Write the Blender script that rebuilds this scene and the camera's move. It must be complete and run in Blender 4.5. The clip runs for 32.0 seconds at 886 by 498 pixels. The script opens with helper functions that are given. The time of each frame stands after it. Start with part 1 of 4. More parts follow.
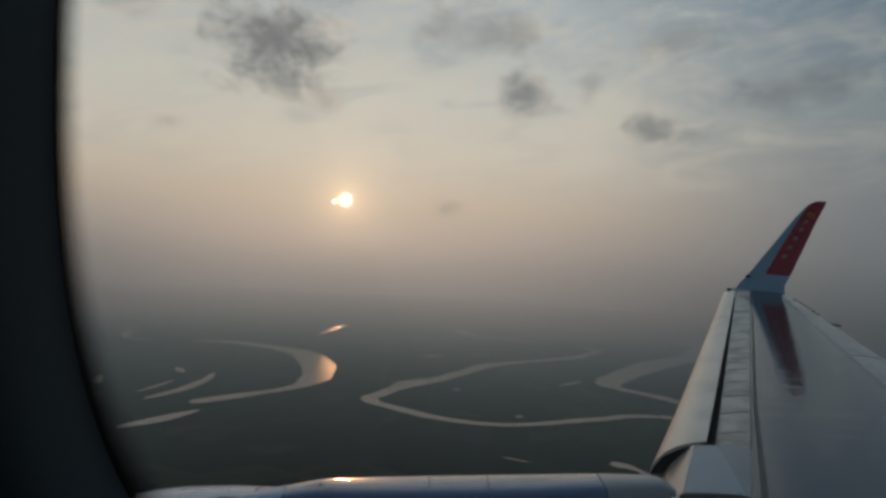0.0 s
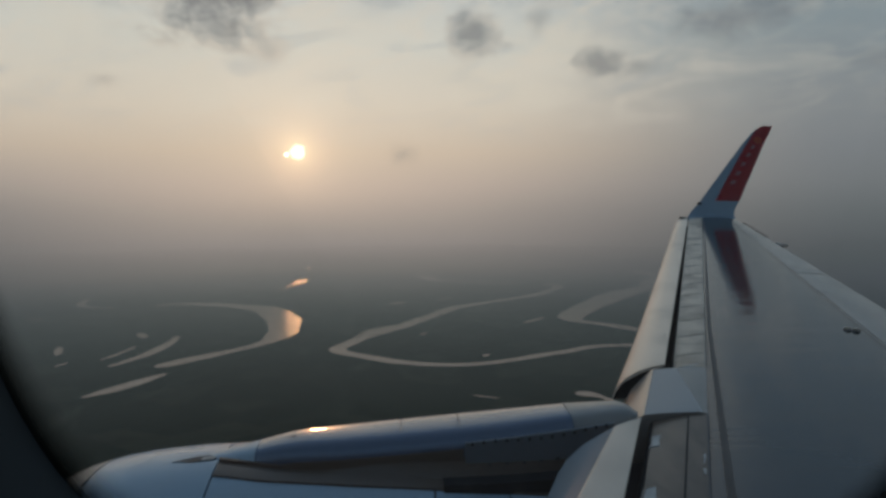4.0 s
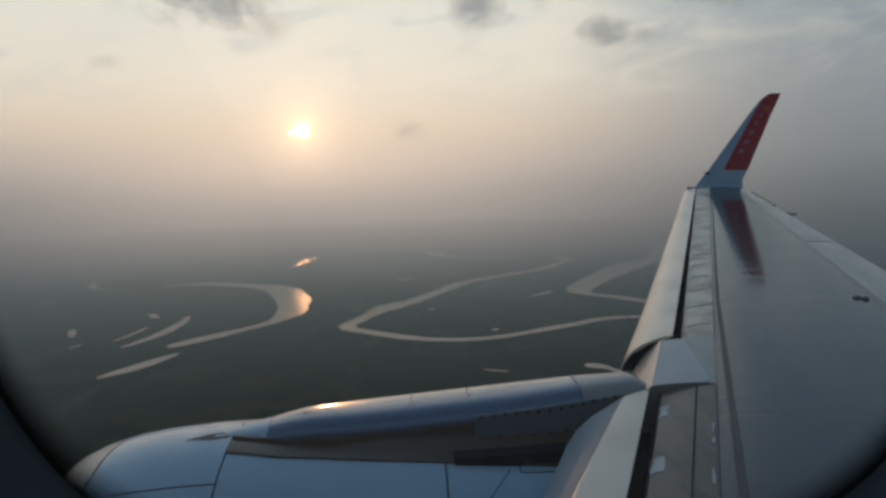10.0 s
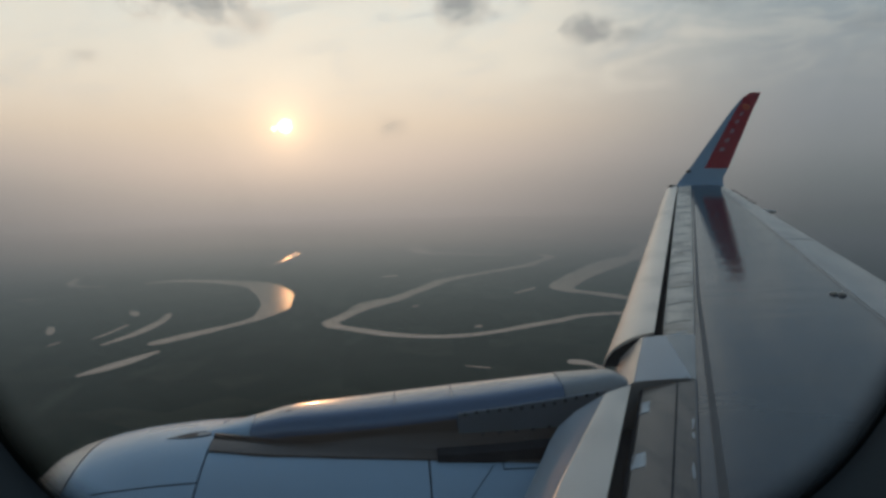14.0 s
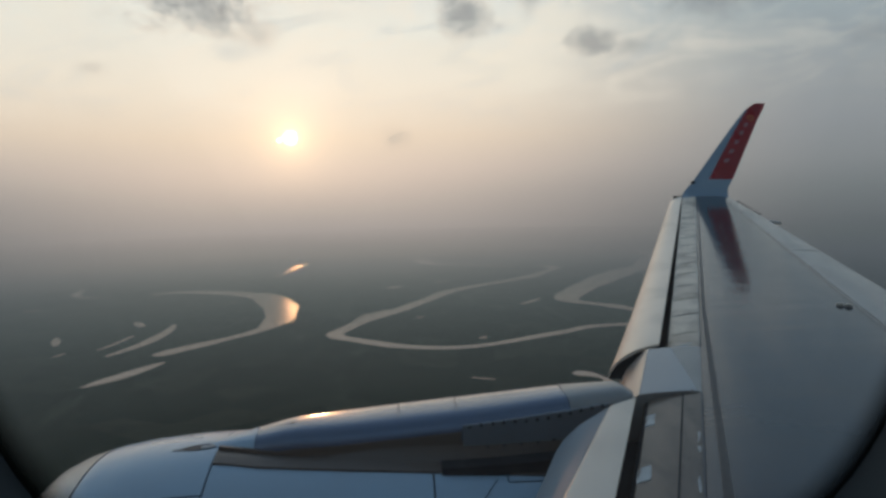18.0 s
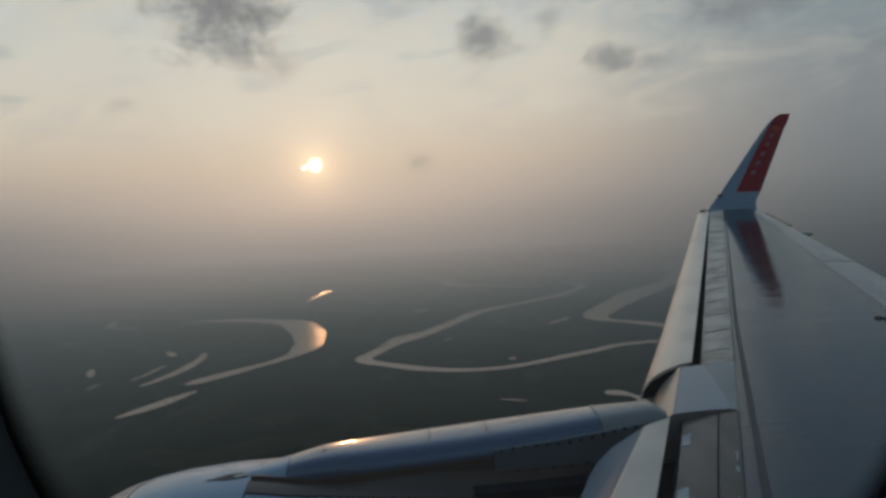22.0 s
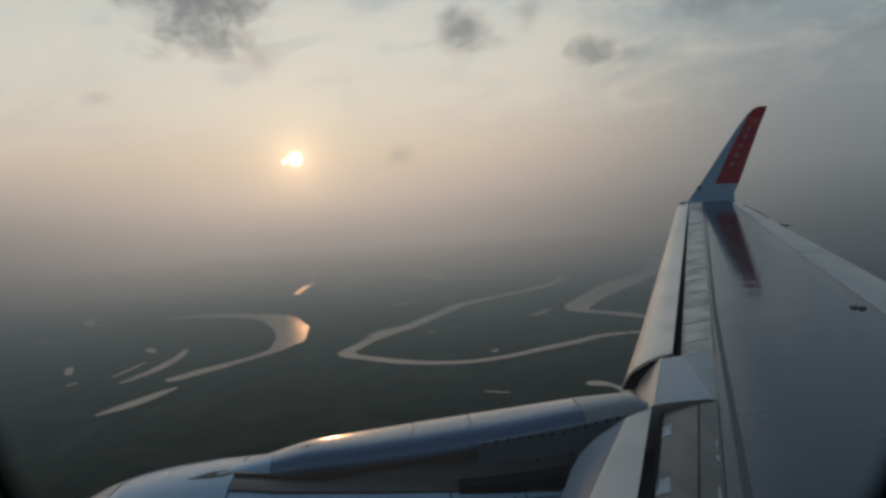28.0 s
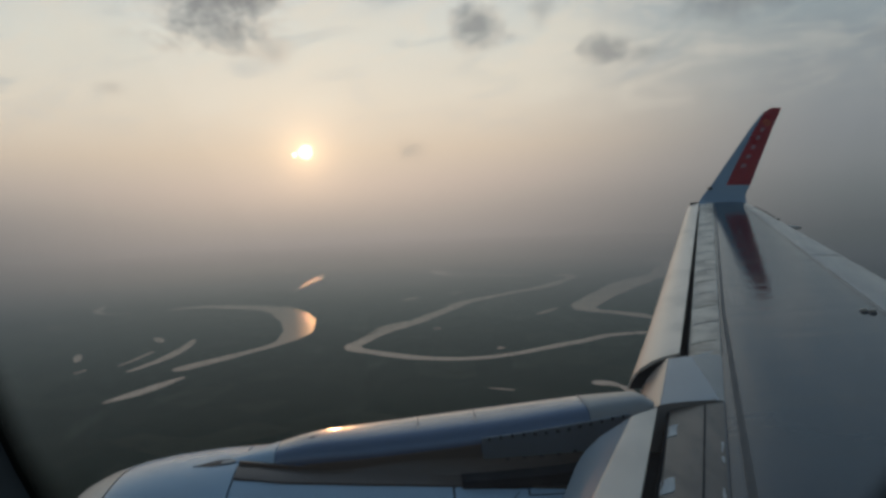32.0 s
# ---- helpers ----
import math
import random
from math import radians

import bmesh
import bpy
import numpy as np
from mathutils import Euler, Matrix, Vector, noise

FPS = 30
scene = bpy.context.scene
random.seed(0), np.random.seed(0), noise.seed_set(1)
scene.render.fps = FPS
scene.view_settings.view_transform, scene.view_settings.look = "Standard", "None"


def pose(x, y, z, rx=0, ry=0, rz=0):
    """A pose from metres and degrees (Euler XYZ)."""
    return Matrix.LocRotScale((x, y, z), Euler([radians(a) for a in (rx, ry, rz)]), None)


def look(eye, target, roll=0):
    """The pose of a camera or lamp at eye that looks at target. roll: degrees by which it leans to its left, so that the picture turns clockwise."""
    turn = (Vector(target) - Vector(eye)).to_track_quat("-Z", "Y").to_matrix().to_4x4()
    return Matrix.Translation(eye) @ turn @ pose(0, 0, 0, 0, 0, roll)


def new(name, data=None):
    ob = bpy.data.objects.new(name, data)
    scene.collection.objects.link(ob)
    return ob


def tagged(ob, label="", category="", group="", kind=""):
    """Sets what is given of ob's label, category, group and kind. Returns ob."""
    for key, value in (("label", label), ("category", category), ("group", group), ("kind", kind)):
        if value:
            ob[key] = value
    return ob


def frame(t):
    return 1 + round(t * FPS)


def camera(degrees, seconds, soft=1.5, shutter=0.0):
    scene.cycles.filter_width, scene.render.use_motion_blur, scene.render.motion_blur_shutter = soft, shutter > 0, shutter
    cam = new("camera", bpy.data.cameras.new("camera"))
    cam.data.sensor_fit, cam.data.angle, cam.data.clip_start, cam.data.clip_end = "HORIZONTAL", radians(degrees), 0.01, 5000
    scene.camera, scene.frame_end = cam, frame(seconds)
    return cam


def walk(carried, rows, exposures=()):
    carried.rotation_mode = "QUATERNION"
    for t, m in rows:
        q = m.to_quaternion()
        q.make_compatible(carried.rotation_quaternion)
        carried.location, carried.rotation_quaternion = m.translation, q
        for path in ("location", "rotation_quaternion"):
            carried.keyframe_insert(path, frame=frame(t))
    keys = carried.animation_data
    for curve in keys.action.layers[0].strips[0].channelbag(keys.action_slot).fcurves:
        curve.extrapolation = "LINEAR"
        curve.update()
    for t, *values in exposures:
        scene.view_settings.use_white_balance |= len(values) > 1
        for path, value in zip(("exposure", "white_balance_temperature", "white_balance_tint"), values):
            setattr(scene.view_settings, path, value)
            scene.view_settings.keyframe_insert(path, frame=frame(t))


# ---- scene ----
cam = camera(68.0, 32.0, soft=3.1)
PATH = [
    (0, -0.0173, 0.0397, -0.0159, 91.303, -3.463, -0.286),
    (0.5, -0.0140, 0.0421, -0.0048, 90.761, -1.871, -0.899),
    (1, -0.0148, 0.0406, -0.0085, 90.833, -1.577, -1.635),
    (1.5, -0.0096, 0.0395, -0.0100, 88.386, -1.673, -2.333),
    (2, -0.0054, 0.0391, -0.0127, 86.818, -0.901, -2.809),
    (2.5, -0.0023, 0.0399, -0.0137, 85.392, -1.394, -2.398),
    (4.5, -0.0075, 0.0411, -0.0170, 86.908, 0.636, -4.255),
    (5, -0.0053, 0.0464, -0.0123, 83.876, 0.473, -4.455),
    (5.5, -0.0038, 0.0471, -0.0139, 82.470, 1.574, -4.470),
    (6, -0.0049, 0.0444, -0.0110, 83.496, 0.311, -4.177),
    (6.5, -0.0044, 0.0532, -0.0147, 82.538, -0.172, -4.919),
    (7, -0.0069, 0.0450, -0.0148, 83.227, 0.585, -4.253),
    (7.5, -0.0070, 0.0513, -0.0196, 83.517, 0.196, -3.904),
    (8, -0.0076, 0.0549, -0.0262, 83.314, 0.080, -3.829),
    (8.5, -0.0123, 0.0482, -0.0289, 83.091, 0.918, -3.583),
    (9, -0.0067, 0.0485, -0.0221, 84.059, 0.830, -3.083),
    (9.5, -0.0062, 0.0495, -0.0193, 83.756, 1.174, -3.950),
    (10, -0.0000, 0.0414, -0.0158, 84.553, 1.433, -3.347),
    (10.5, -0.0068, 0.0376, -0.0168, 84.233, 1.032, -3.115),
    (11, -0.0047, 0.0413, -0.0159, 83.089, 0.873, -3.144),
    (11.5, -0.0006, 0.0437, -0.0112, 83.138, 1.419, -4.195),
    (12, 0.0015, 0.0393, -0.0106, 83.326, 1.207, -5.151),
    (12.5, 0.0050, 0.0381, -0.0133, 83.841, 1.027, -4.882),
    (13, 0.0057, 0.0394, -0.0160, 84.308, 0.082, -4.816),
    (13.5, 0.0090, 0.0453, -0.0174, 84.017, 0.824, -5.325),
    (14, 0.0017, 0.0385, -0.0116, 84.248, 1.244, -4.753),
    (14.5, 0.0037, 0.0326, -0.0059, 84.992, 1.670, -4.138),
    (16.5, 0.0023, 0.0349, -0.0087, 85.674, 1.446, -4.268),
    (17, 0.0025, 0.0310, -0.0045, 85.271, 1.649, -4.551),
    (17.5, 0.0075, 0.0334, -0.0068, 85.172, 1.706, -4.538),
    (18, 0.0031, 0.0330, -0.0041, 85.216, 1.333, -4.364),
    (18.5, 0.0061, 0.0295, -0.0082, 85.793, 1.274, -4.021),
    (19, 0.0040, 0.0326, -0.0075, 86.099, 1.442, -3.938),
    (19.5, 0.0044, 0.0249, -0.0078, 86.418, 1.911, -3.809),
    (20, 0.0058, 0.0301, -0.0035, 86.666, 2.248, -3.354),
    (20.5, 0.0002, 0.0257, 0.0008, 86.754, 3.163, -1.920),
    (21, 0.0021, 0.0207, 0.0061, 86.967, 2.305, -2.015),
    (21.5, 0.0094, 0.0332, 0.0188, 85.978, 2.971, -3.661),
    (22, 0.0059, 0.0249, 0.0066, 87.200, 3.237, -2.247),
    (22.5, 0.0037, 0.0184, 0.0057, 87.833, 3.378, -1.711),
    (23, 0.0061, 0.0154, 0.0059, 88.445, 3.616, -0.918),
    (23.5, 0.0100, 0.0161, 0.0205, 88.782, 4.180, -1.513),
    (24, 0.0048, 0.0175, 0.0239, 88.316, 3.147, -2.799),
    (24.5, 0.0040, 0.0275, 0.0221, 86.566, 3.466, -4.158),
    (25, 0.0002, 0.0261, 0.0006, 86.016, 2.282, -2.574),
    (25.5, -0.0023, 0.0309, 0.0154, 84.987, 2.942, -2.950),
    (27.5, 0.0015, 0.0260, 0.0136, 87.191, 3.794, -2.760),
    (28, 0.0036, 0.0277, 0.0161, 86.506, 3.597, -3.841),
    (28.5, 0.0030, 0.0211, 0.0107, 87.572, 4.274, -2.580),
    (29, 0.0067, 0.0253, 0.0078, 87.635, 3.751, -2.449),
    (29.5, 0.0056, 0.0254, 0.0105, 87.139, 4.178, -3.349),
    (30, 0.0036, 0.0261, 0.0106, 87.364, 4.164, -3.418),
    (30.5, 0.0044, 0.0263, 0.0080, 86.843, 4.021, -3.734),
    (31, -0.0015, 0.0310, 0.0003, 86.175, 2.929, -3.906),
    (31.5, -0.0002, 0.0382, 0.0072, 85.426, 3.193, -3.739),
    (32, 0.0014, 0.0338, 0.0034, 86.209, 2.437, -3.054),
]

EXPOSURES = [(0.0, -0.54), (1.0, -0.6), (2.0, -0.55), (2.5, -0.5), (5.0, -0.26), (6.0, -0.16), (9.0, 0.0), (14.0, 0.0), (18.2, 0.1), (19.0, -0.12), (20.0, -0.27), (22.0, -0.31), (24.0, -0.31), (25.0, -0.35), (28.0, -0.25), (30.0, -0.25), (32.0, -0.15)]
walk(cam, [(r[0], pose(*r[1:])) for r in PATH], EXPOSURES)

# ---- sky and sun ----
SUN_AZ, SUN_EL = radians(-8.5), radians(5.0)
SUN_DIR = Vector((math.sin(SUN_AZ) * math.cos(SUN_EL), math.cos(SUN_AZ) * math.cos(SUN_EL), math.sin(SUN_EL)))


def lin(r, g, b):
    return tuple(((v / 255 + 0.055) / 1.055) ** 2.4 if v > 10 else v / 255 / 12.92 for v in (r, g, b)) + (1.0,)


class Nodes:
    """Short helpers to wire a node tree."""

    def __init__(self, tree):
        self.t = tree
        tree.nodes.clear()

    def add(self, kind, **props):
        n = self.t.nodes.new(kind)
        for k, v in props.items():
            setattr(n, k, v)
        return n

    def link(self, a, b):
        self.t.links.new(a, b)

    def put(self, sock, v):
        if isinstance(v, bpy.types.NodeSocket):
            self.link(v, sock)
        else:
            sock.default_value = v

    def m(self, op, a, b=0.0, c=0.0, clamp=False):
        n = self.add("ShaderNodeMath", operation=op, use_clamp=clamp)
        for s, v in zip(n.inputs, (a, b, c)):
            self.put(s, v)
        return n.outputs[0]

    def vm(self, op, a, b=None, scale=None):
        n = self.add("ShaderNodeVectorMath", operation=op)
        self.put(n.inputs[0], a)
        if b is not None:
            self.put(n.inputs[1], b)
        if scale is not None:
            self.put(n.inputs["Scale"], scale)
        return n.outputs["Value"] if op in ("DOT_PRODUCT", "LENGTH", "DISTANCE") else n.outputs[0]

    def ramp(self, fac, stops, mode="LINEAR"):
        n = self.add("ShaderNodeValToRGB")
        n.color_ramp.interpolation = mode
        while len(n.color_ramp.elements) < len(stops):
            n.color_ramp.elements.new(0.5)
        for e, (p, c) in zip(n.color_ramp.elements, stops):
            e.position, e.color = p, c
        self.put(n.inputs[0], fac)
        return n.outputs[0]

    def mix(self, fac, a, b, blend="MIX"):
        n = self.add("ShaderNodeMix", data_type="RGBA", blend_type=blend)
        for i, v in ((0, fac), (6, a), (7, b)):
            self.put(n.inputs[i], v)
        return n.outputs[2]

    def step(self, v, a, b, lo=0.0, hi=1.0):
        n = self.add("ShaderNodeMapRange", interpolation_type="SMOOTHSTEP")
        for s, x in zip(n.inputs, (v, a, b, lo, hi)):
            self.put(s, x)
        return n.outputs[0]

    def noise(self, vec, scale, detail=4.0, rough=0.5, distort=0.0):
        n = self.add("ShaderNodeTexNoise")
        self.put(n.inputs["Vector"], vec)
        n.inputs["Scale"].default_value, n.inputs["Detail"].default_value = scale, detail
        n.inputs["Roughness"].default_value, n.inputs["Distortion"].default_value = rough, distort
        return n.outputs[0]


def build_world():
    world = bpy.data.worlds.new("dusk_sky")
    world.use_nodes = True
    scene.world = world
    k = Nodes(world.node_tree)
    d = k.add("ShaderNodeTexCoord").outputs["Generated"]
    xyz = k.add("ShaderNodeSeparateXYZ")
    k.link(d, xyz.inputs[0])
    deg = 57.29578
    el = k.m("MULTIPLY", k.m("ARCSINE", xyz.outputs[2]), deg)
    az = k.m("MULTIPLY", k.m("ARCTAN2", xyz.outputs[0], xyz.outputs[1]), deg)
    ang = k.m("MULTIPLY", k.m("ARCCOSINE", k.vm("DOT_PRODUCT", d, tuple(SUN_DIR)), 0.0, clamp=False), deg)
    e01 = k.m("DIVIDE", k.m("ADD", el, 5.0), 35.0, clamp=True)

    def at(e):
        return (e + 5.0) / 35.0

    warm = k.ramp(e01, [(at(-5), lin(142, 138, 133)), (at(-2.8), lin(168, 159, 153)), (at(0), lin(192, 178, 168)), (at(2.2), lin(212, 194, 180)),
                        (at(5), lin(228, 209, 188)), (at(9), lin(236, 225, 208)), (at(14), lin(230, 229, 219)), (at(21), lin(206, 214, 216))])
    cool = k.ramp(e01, [(at(-5), lin(80, 89, 94)), (at(-2.8), lin(95, 101, 105)), (at(0), lin(114, 120, 123)), (at(2.2), lin(130, 135, 138)),
                        (at(5), lin(140, 145, 149)), (at(9), lin(151, 157, 160)), (at(14), lin(149, 162, 168)), (at(21), lin(122, 144, 161))])
    below = k.step(el, 8.0, -1.0)
    right = k.m("ADD", k.m("MULTIPLY", k.step(az, 5.0, 36.0), k.m("SUBTRACT", 1.0, below)), k.m("MULTIPLY", k.step(az, -4.0, 38.0), below))
    side = k.m("MAXIMUM", right, k.m("MAXIMUM", k.step(az, -36.0, -95.0), k.m("MULTIPLY", k.m("MULTIPLY", k.step(az, -13.0, -42.0), 0.75), below)))
    low = k.mix(side, warm, cool)
    # halo of the sun in the haze
    h1 = k.m("MULTIPLY", k.m("EXPONENT", k.m("DIVIDE", ang, -1.25)), 0.85)
    h2 = k.m("MULTIPLY", k.m("EXPONENT", k.m("DIVIDE", ang, -7.5)), 0.27)
    above = k.step(el, -3.0, 2.0)
    h1, h2 = k.m("MULTIPLY", h1, above), k.m("MULTIPLY", h2, above)
    # high thin cloud, light and uneven
    stretch = k.add("ShaderNodeCombineXYZ")
    k.put(stretch.inputs[0], k.m("MULTIPLY", az, 0.11))
    k.put(stretch.inputs[1], k.m("MULTIPLY", k.m("ADD", el, k.m("MULTIPLY", az, -0.12)), 0.30))
    sv = stretch.outputs[0]
    veil = k.noise(sv, 1.0, 6.0, 0.55, 0.6)
    fine = k.noise(sv, 3.2, 6.0, 0.6, 0.8)
    lift = k.m("MULTIPLY", k.step(el, 4.0, 12.0), k.m("SUBTRACT", 1.0, k.m("MULTIPLY", k.step(az, 16.0, 30.0), 0.7)))
    low = k.mix(k.m("MULTIPLY", k.m("MULTIPLY", k.step(veil, 0.5, 0.68), lift), 0.7), low, lin(236, 228, 213))
    low = k.mix(k.m("MULTIPLY", k.m("MULTIPLY", k.step(veil, 0.5, 0.32), lift), 0.42), low, lin(168, 178, 184))
    low = k.mix(k.m("MULTIPLY", k.m("MULTIPLY", k.step(fine, 0.45, 0.62), lift), 0.25), low, lin(238, 228, 212))
    # single dark cloud rags: azimuth, elevation, half width, half height, density
    flat = k.add("ShaderNodeCombineXYZ")
    k.put(flat.inputs[0], k.m("MULTIPLY", az, 0.13))
    k.put(flat.inputs[1], k.m("MULTIPLY", el, 0.19))
    wob = k.m("ADD", k.m("MULTIPLY", k.noise(flat.outputs[0], 2.1, 5.0, 0.55, 0.4), 0.72), k.m("MULTIPLY", k.noise(flat.outputs[0], 7.5, 5.0, 0.6, 0.6), 0.28))
    mask = None
    for a0, e0, wa, we, den in ((-15.2, 17.0, 6.6, 4.0, 0.92), (-10.9, 13.3, 2.2, 1.4, 0.36), (6.7, 14.6, 2.8, 2.1, 0.74), (12.0, 15.6, 1.3, 1.2, 0.4), (17.3, 12.2, 2.7, 1.4, 0.68),
                                (20.3, 11.7, 2.2, 0.8, 0.42), (28.0, 14.8, 5.0, 1.8, 0.58), (-23.1, 10.1, 1.5, 0.8, 0.26), (0.3, 4.8, 1.4, 1.0, 0.34), (36.9, 10.7, 1.8, 0.8, 0.24),
                                (3.0, 20.0, 6.0, 2.2, 0.5), (-27.0, 19.6, 4.0, 2.2, 0.4), (19.0, 19.0, 4.0, 1.8, 0.4)):
        u = k.m("DIVIDE", k.m("SUBTRACT", az, a0), wa)
        v = k.m("DIVIDE", k.m("SUBTRACT", el, e0), we)
        r = k.m("SQRT", k.m("ADD", k.m("MULTIPLY", u, u), k.m("MULTIPLY", v, v)))
        r = k.m("ADD", r, k.m("MULTIPLY", k.m("SUBTRACT", wob, 0.5), 2.7))
        c = k.m("MULTIPLY", k.step(r, 1.2, 0.0), den)
        mask = c if mask is None else k.m("MAXIMUM", mask, c)
    # brighter wisps below the rags: azimuth, elevation, half width, half height, brightness
    for a0, e0, wa, we, den in ((10.5, 10.2, 5.5, 1.5, 0.5), (15.5, 14.0, 5.0, 1.6, 0.5), (5.0, 11.6, 5.0, 1.2, 0.35), (-25.0, 14.0, 3.0, 2.2, 0.4), (-4.0, 15.5, 6.0, 2.0, 0.3)):
        u = k.m("DIVIDE", k.m("SUBTRACT", az, a0), wa)
        v = k.m("DIVIDE", k.m("SUBTRACT", k.m("ADD", el, k.m("MULTIPLY", az, 0.06)), e0 + 0.06 * a0), we)
        r = k.m("ADD", k.m("SQRT", k.m("ADD", k.m("MULTIPLY", u, u), k.m("MULTIPLY", v, v))), k.m("MULTIPLY", k.m("SUBTRACT", fine, 0.5), 3.0))
        low = k.mix(k.m("MULTIPLY", k.step(r, 1.2, 0.0), den), low, lin(238, 229, 212))
    rim_light = k.m("MULTIPLY", k.m("MULTIPLY", k.step(mask, 0.0, 0.22), k.step(mask, 0.5, 0.2)), k.step(ang, 26.0, 6.0))
    low = k.mix(k.m("MULTIPLY", rim_light, 0.22), low, lin(244, 220, 196))
    low = k.mix(mask, low, k.mix(wob, lin(104, 113, 122), lin(150, 152, 152)))
    glow = k.mix(1.0, low, k.mix(h1, (0, 0, 0, 1), (1.0, 0.62, 0.30, 1)), "ADD")
    glow = k.mix(1.0, glow, k.mix(h2, (0, 0, 0, 1), (1.0, 0.66, 0.36, 1)), "ADD")
    # the sun's disc, cut by a thin cloud into a main part and a small spur
    tail = Vector((math.sin(SUN_AZ - 0.016), math.cos(SUN_AZ - 0.016), math.tan(SUN_EL - 0.004))).normalized()
    ang2 = k.m("MULTIPLY", k.m("ARCCOSINE", k.vm("DOT_PRODUCT", d, tuple(tail))), deg * 3.2)
    both = k.m("SMOOTH_MIN", ang, ang2, 0.5)
    rag = k.m("ADD", both, k.m("MULTIPLY", k.m("SUBTRACT", k.noise(sv, 9.0, 3.0), 0.5), 0.5))
    core = k.mix(k.step(rag, 0.78, 0.15), (0, 0, 0, 1), (3.4, 2.6, 1.75, 1))
    glow = k.mix(1.0, glow, core, "ADD")
    sky = k.add("ShaderNodeTexSky", sky_type="NISHITA", sun_disc=False, sun_elevation=SUN_EL, sun_rotation=SUN_AZ)
    sky.air_density, sky.dust_density, sky.ozone_density = 1.2, 0.8, 2.0
    high = k.vm("MULTIPLY", sky.outputs[0], (0.278, 0.27, 0.268))
    total = k.mix(k.step(el, 18.5, 37.0), glow, high)
    bg = k.add("ShaderNodeBackground")
    k.put(bg.inputs[0], total)
    bg.inputs[1].default_value = 1.0
    out = k.add("ShaderNodeOutputWorld")
    k.link(bg.outputs[0], out.inputs[0])


build_world()
sun_data = bpy.data.lights.new("sun", "SUN")
sun_data.energy, sun_data.angle, sun_data.color = 0.15, radians(1.5), (1.0, 0.48, 0.21)
sun = new("sun", sun_data)
sun.matrix_world = look((0, 0, 0), -SUN_DIR)


# ---- materials ----
def base_mat(name):
    mat = bpy.data.materials.new(name)
    mat.use_nodes = True
    k = Nodes(mat.node_tree)
    out = k.add("ShaderNodeOutputMaterial")
    bsdf = k.add("ShaderNodeBsdfPrincipled")
    k.link(bsdf.outputs[0], out.inputs[0])
    return mat, k, bsdf


def paint(name, colour, rough=0.35, metal=0.0, dirt=0.25, scale=2.0, streak=(1, 1, 1), bump=0.02, dirt_colour=(0.12, 0.11, 0.1, 1), coat=0.0, vary=0.25, ripple=0.0):
    """Painted or bare metal with broad stains, fine grain and streaks."""
    mat, k, b = base_mat(name)
    o = k.add("ShaderNodeTexCoord").outputs["Object"]
    sv = k.vm("MULTIPLY", o, streak)
    big = k.noise(sv, scale, 5.0, 0.6)
    small = k.noise(o, scale * 30, 3.0)
    f = k.m("MULTIPLY", k.step(big, 0.42, 0.75), dirt)
    col = k.mix(f, (*colour, 1), dirt_colour)
    col = k.mix(k.m("MULTIPLY", k.step(small, 0.4, 0.8), dirt * 0.35), col, tuple(min(1, c * 1.3) for c in colour) + (1,))
    k.put(b.inputs["Base Color"], col)
    k.put(b.inputs["Roughness"], k.m("ADD", rough, k.m("MULTIPLY", k.m("SUBTRACT", big, 0.5), vary), clamp=True))
    b.inputs["Metallic"].default_value = metal
    b.inputs["Coat Weight"].default_value = coat
    b.inputs["Coat Roughness"].default_value = 0.05
    if ripple:
        wave = k.noise(k.vm("MULTIPLY", o, (0.45, 3.2, 1.0)), 1.6, 2.0)
        big = k.m("ADD", big, k.m("MULTIPLY", wave, ripple))
    if bump:
        bp = k.add("ShaderNodeBump")
        bp.inputs["Strength"].default_value, bp.inputs["Distance"].default_value = bump, 0.02
        k.put(bp.inputs["Height"], big)
        k.link(bp.outputs[0], b.inputs["Normal"])
    return mat


M_WING = paint("wing_grey_paint", (0.04, 0.053, 0.067), 0.1, 0.0, 0.5, 2.2, (0.35, 1.2, 1), 0.07, (0.05, 0.048, 0.045, 1), 0.1, 0.12, 2.4)
M_WING.node_tree.nodes["Principled BSDF"].inputs["IOR"].default_value = 1.38
M_SLAT = paint("slat_light_paint", (0.84, 0.695, 0.555), 0.38, 0.0, 0.4, 2.4, (1, 0.5, 1), 0.0, (0.3, 0.25, 0.2, 1), 0.5)
M_SLAT.node_tree.nodes["Principled BSDF"].inputs["Coat Roughness"].default_value = 0.18
M_SLAT_FRONT = paint("slat_front_blue_grey", (0.2, 0.27, 0.33), 0.55, 0.0, 0.4, 2.4, (1, 0.5, 1), 0.0, (0.2, 0.2, 0.2, 1))
M_SLAT.node_tree.nodes["Principled BSDF"].inputs["Specular IOR Level"].default_value = 0.45
M_SLAT_FRONT.node_tree.nodes["Principled BSDF"].inputs["Specular IOR Level"].default_value = 0.15
M_NOSE = paint("scuffed_nose_paint", (0.76, 0.62, 0.48), 0.42, 0.0, 0.9, 1.9, (1.3, 1.0, 1), 0.0, (0.22, 0.145, 0.095, 1), 0.15)
M_STRIP = paint("brown_grey_sealant", (0.034, 0.031, 0.031), 0.45, 0.0, 0.3, 4.0)
M_WORN = paint("worn_brown_nose_paint", (0.165, 0.117, 0.083), 0.32, 0.0, 1.0, 3.5, (1.5, 0.4, 1), 0.0, (0.04, 0.034, 0.03, 1))
# black for seals and joints, and for painted shade in slots and gaps
M_DARK = paint("dark_seal_and_shade", (0.03, 0.03, 0.033), 0.6, 0.0, 0.3, 4.0)
